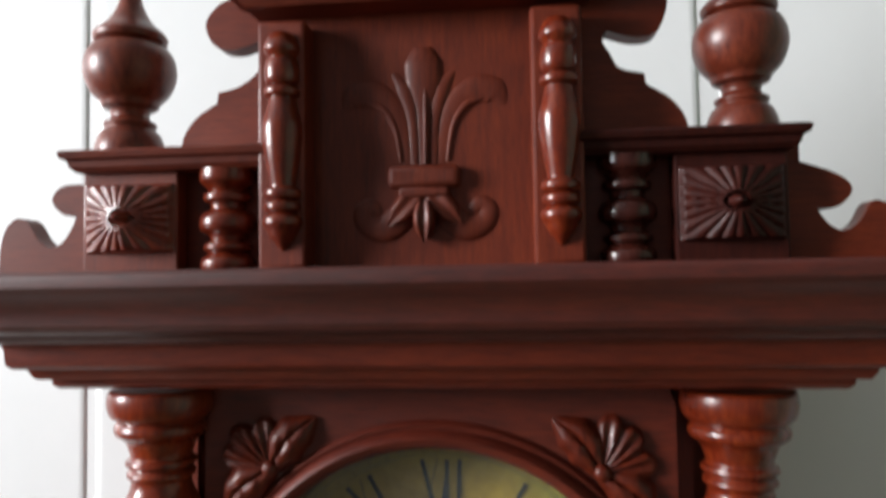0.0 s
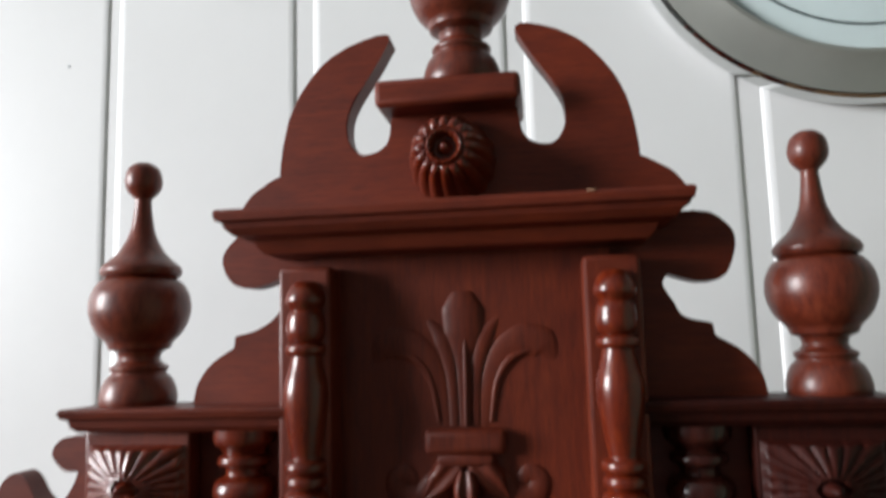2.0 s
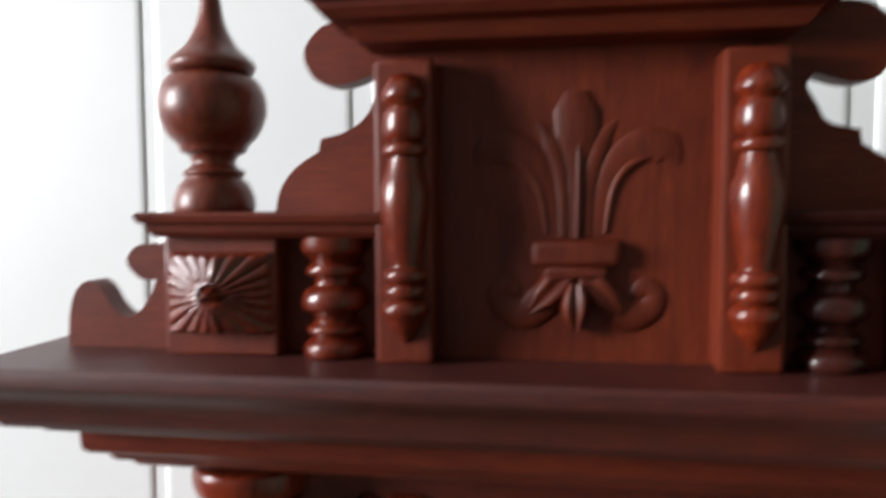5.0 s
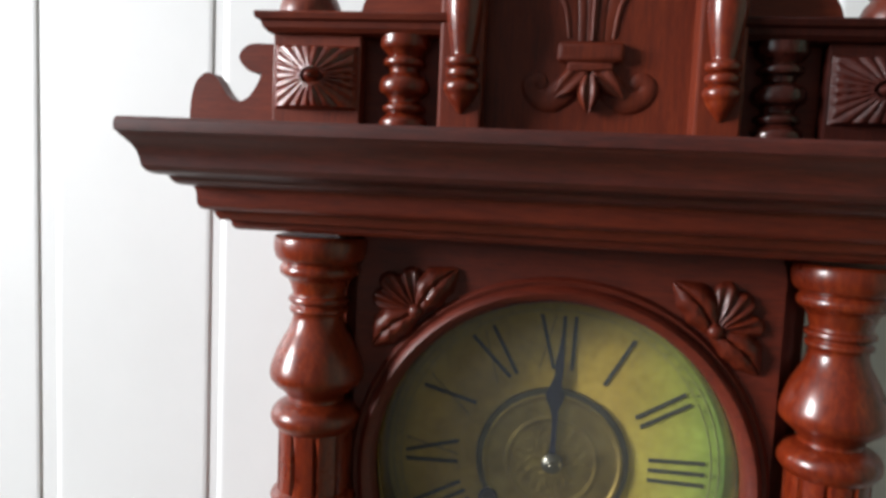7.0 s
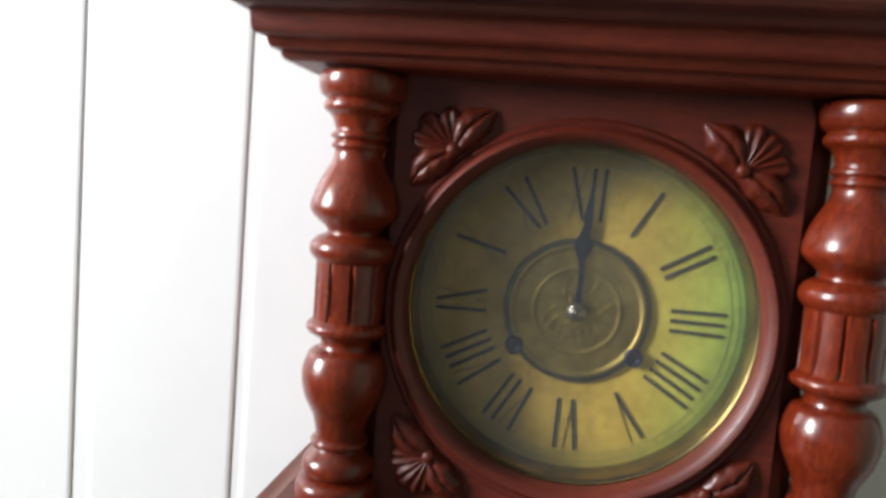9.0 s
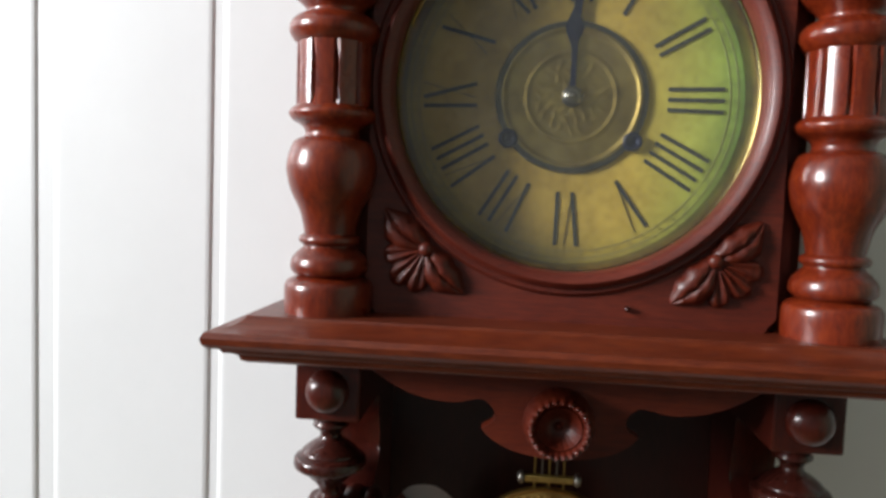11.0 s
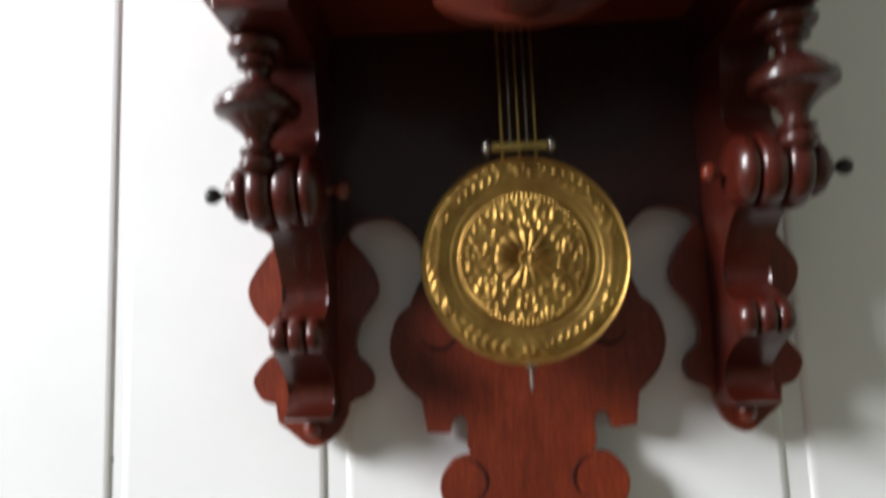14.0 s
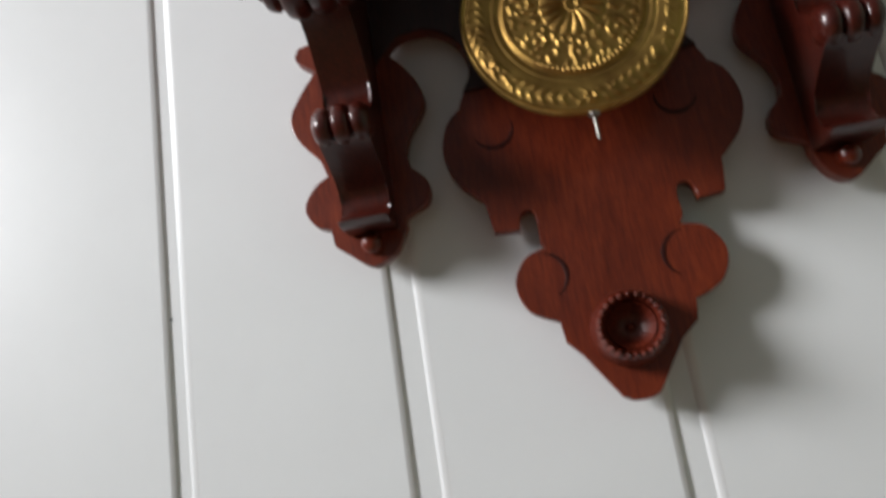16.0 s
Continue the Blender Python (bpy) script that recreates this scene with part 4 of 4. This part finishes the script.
def rose_height(r, a):
    if r > 0.44:
        u = (r - 0.44) / 0.56
        return 0.195 - 0.19 * u ** 2.4 + 0.022 * (abs(math.cos(a * 8)) ** 0.6 - 0.6) * min(1, u * 2.5) * (1.15 - u)
    if r > 0.26:
        return 0.178 + 0.026 * math.sin(math.pi * (r - 0.26) / 0.18)
    return 0.168 + 0.03 * math.exp(-(r / 0.12) ** 4)


part("rosette", relief(bmesh.new(), 0.025, 2.495, 0.128, -1.468, rose_height, 34, 160, lambda a: 0.94 + 0.06 * abs(math.cos(a * 8))), WOOD_TURNED, clock, "carved round rosette", 60)

FINIAL = [(0.12, 0.0, 1), (0.128, 0.02), (0.125, 0.05), (0.11, 0.085), (0.09, 0.105), (0.095, 0.115, 1), (0.096, 0.125), (0.078, 0.135), (0.068, 0.15), (0.075, 0.17, 1), (0.1, 0.18), (0.105, 0.19), (0.11, 0.2, 1),
          (0.145, 0.235), (0.168, 0.29), (0.165, 0.345), (0.142, 0.385), (0.115, 0.402, 1), (0.132, 0.41), (0.136, 0.43), (0.12, 0.448, 1), (0.078, 0.485), (0.045, 0.545), (0.032, 0.61), (0.028, 0.655), (0.036, 0.665, 1),
          (0.058, 0.69), (0.064, 0.72), (0.055, 0.755), (0.03, 0.775), (0.0, 0.78)]
TALL = FINIAL[:21] + [(0.13, 0.448, 1), (0.07, 0.468), (0.046, 0.52), (0.034, 0.59), (0.028, 0.655)] + FINIAL[-6:]
turned("finial", [(r * 0.93, h * 1.05, *c) for r, h, *c in TALL], 0.055, -1.42, 2.724, mat=WOOD_FINIAL, label="turned middle finial with ball tip")
for s in (-1, 1):
    turned("finial", [(r * (0.9 if s < 0 else 0.85), h * (1 if s < 0 else 0.96), *c) for r, h, *c in FINIAL], s * 1.016 + 0.018, -1.375, 1.8, mat=WOOD_FINIAL, label="turned side finial with ball tip")

# galleries: carved block, short baluster, moulded cap
SHORT = [(0.075, 1.41, 1), (0.085, 1.42), (0.085, 1.445), (0.07, 1.46), (0.06, 1.47, 1), (0.075, 1.48), (0.075, 1.495), (0.055, 1.51), (0.062, 1.53, 1), (0.085, 1.545), (0.09, 1.57), (0.08, 1.595), (0.055, 1.61),
         (0.055, 1.63, 1), (0.075, 1.64), (0.075, 1.66), (0.06, 1.67), (0.075, 1.69, 1), (0.088, 1.705), (0.09, 1.74, 1)]


def flower(bm, cx, cz, hx, hz, y):
    n = 60
    rows = []
    for i in range(n + 1):
        row = []
        for j in range(n + 1):
            u, v = i / n * 2 - 1, j / n * 2 - 1
            a, r = math.atan2(v, u), math.hypot(u, v)
            edge = min(1, (1 - max(abs(u), abs(v))) / 0.1)
            ray = abs(math.cos(a * 11 + 0.35 * math.sin(3 * a))) ** 0.45
            h = 0.012 + 0.064 * (1 - abs(u) ** 1.2) * (1 - 0.45 * v * v) + 0.013 * (ray - 0.6) * min(1, r * 2.4)
            if r < 0.15:
                h = 0.074 + 0.034 * math.cos(r / 0.15 * math.pi / 2)
            elif r < 0.24:
                h -= 0.014
            row.append(bm.verts.new((cx + u * hx, y - h * max(0, edge), cz + v * hz)))
        rows.append(row)
    for a, b in zip(rows, rows[1:]):
        for k in range(n):
            bm.faces.new((a[k], a[k + 1], b[k + 1], b[k]))
    return bm


for s in (-1, 1):
    o = 0.03 if s > 0 else 0.0
    cx = s * 0.935 + o
    # right block, flower and cap: shade painted in with a darker wood
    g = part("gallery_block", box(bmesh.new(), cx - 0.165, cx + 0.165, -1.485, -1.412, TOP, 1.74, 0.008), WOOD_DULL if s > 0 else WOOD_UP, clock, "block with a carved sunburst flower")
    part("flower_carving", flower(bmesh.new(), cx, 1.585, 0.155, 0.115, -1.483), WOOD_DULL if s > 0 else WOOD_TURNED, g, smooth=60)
    # the right baluster's dark wood stands in for the centre unit's shade
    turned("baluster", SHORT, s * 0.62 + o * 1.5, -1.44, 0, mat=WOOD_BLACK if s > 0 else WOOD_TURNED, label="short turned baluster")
    bm = bmesh.new()
    x0, x1 = sorted((s * 0.47 + o, s * 1.09 + o))
    prof = [(0.0, 1.738), (0.02, 1.74), (0.035, 1.755), (0.04, 1.775), (0.055, 1.782), (0.062, 1.8), (0.055, 1.808)]
    moulding(bm, prof, (x1 - x0) / 2, -1.49, -1.3)
    bmesh.ops.translate(bm, vec=((x0 + x1) / 2, 0, 0), verts=bm.verts)
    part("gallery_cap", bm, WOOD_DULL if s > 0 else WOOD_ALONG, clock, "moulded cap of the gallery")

# ---- things on the wall ----
other = tagged(new("round_wall_clock"), "round chrome-rimmed wall clock with pale blue dial", "clock")
other.location = (0.183, 0, 2.011)


def disc(name, profile, mat, label="", seg=128):
    return part(name, lathe(bmesh.new(), profile, 0, 0, 0, "y", seg), mat, other, label, 30)


disc("rim", [(1.0, -0.004), (1.1, -0.01), (1.107, -0.06), (1.095, -0.1), (1.08, -0.11), (1.06, -0.1), (0.0, -0.06)], CHROME, "chrome outer rim")
disc("cove", spline([(1.075, -0.112), (1.0, -0.13), (0.94, -0.15), (0.905, -0.165)], 5) + [(0.885, -0.165), (0.875, -0.1), (0.0, -0.1)], SATIN, "satin metal hollow")
disc("face", [(0.88, -0.1), (0.88, -0.13), (0.0, -0.13)], PALE, "pale blue dial")
ring([(0.752, -0.131), (0.752, -0.134), (0.765, -0.134), (0.765, -0.131)], GREY_INK, "dial_line", other, "thin dark ring line", 128)
cover = disc("cover_glass", [(0.882, -0.15), (0.882, -0.157), (0.0, -0.157)], COVER, "clear cover glass")
cover.visible_shadow = False

hook = tagged(new("wall_hook"), "small white painted screw hook in the boards", "hook")
hook.location = (-0.146, 0, 1.99)
bm = bmesh.new()
pts = [(0, 0.02, 0), (0, -0.06, -0.005), (-0.03, -0.1, -0.01), (-0.06, -0.12, 0.01), (-0.07, -0.12, 0.05), (-0.065, -0.12, 0.09)]
rows = []
for i, p in enumerate(pts):
    d = (Vector(pts[min(i + 1, len(pts) - 1)]) - Vector(pts[max(i - 1, 0)])).normalized()
    u = d.cross(Vector((1, 0, 0))).normalized()
    w = d.cross(u)
    rows.append([bm.verts.new(Vector(p) + (u * math.cos(a) + w * math.sin(a)) * 0.008) for a in (math.pi * k / 4 for k in range(8))])
for a, b in zip(rows, rows[1:]):
    for k in range(8):
        bm.faces.new((a[k], a[(k + 1) % 8], b[(k + 1) % 8], b[k]))
bm.faces.new(rows[0]), bm.faces.new(rows[-1])
part("hook", bm, WHITE, hook)


# small marks: nail dents in the boards, a chipped spot on the crest's cornice
for x, y, z, r in ((-2.265, 0.0, 19.53, 0.006), (-2.035, 0.0115, 12.78, 0.009)):
    part("nail_dent", lathe(bmesh.new(), [(r, 0.004), (r, -0.003), (r * 0.5, -0.004), (0.0, -0.003)], x, y, z, "y", 10), GREY_INK, wall)
chip = plain("bare_wood", (0.32, 0.17, 0.1), 0.8, 0, 0.3, 200)
part("chipped_spot", box(bmesh.new(), 0.392, 0.416, -1.6665, -1.66, 2.35, 2.3565, 0.002, 1), chip, clock, "pale chipped spot")
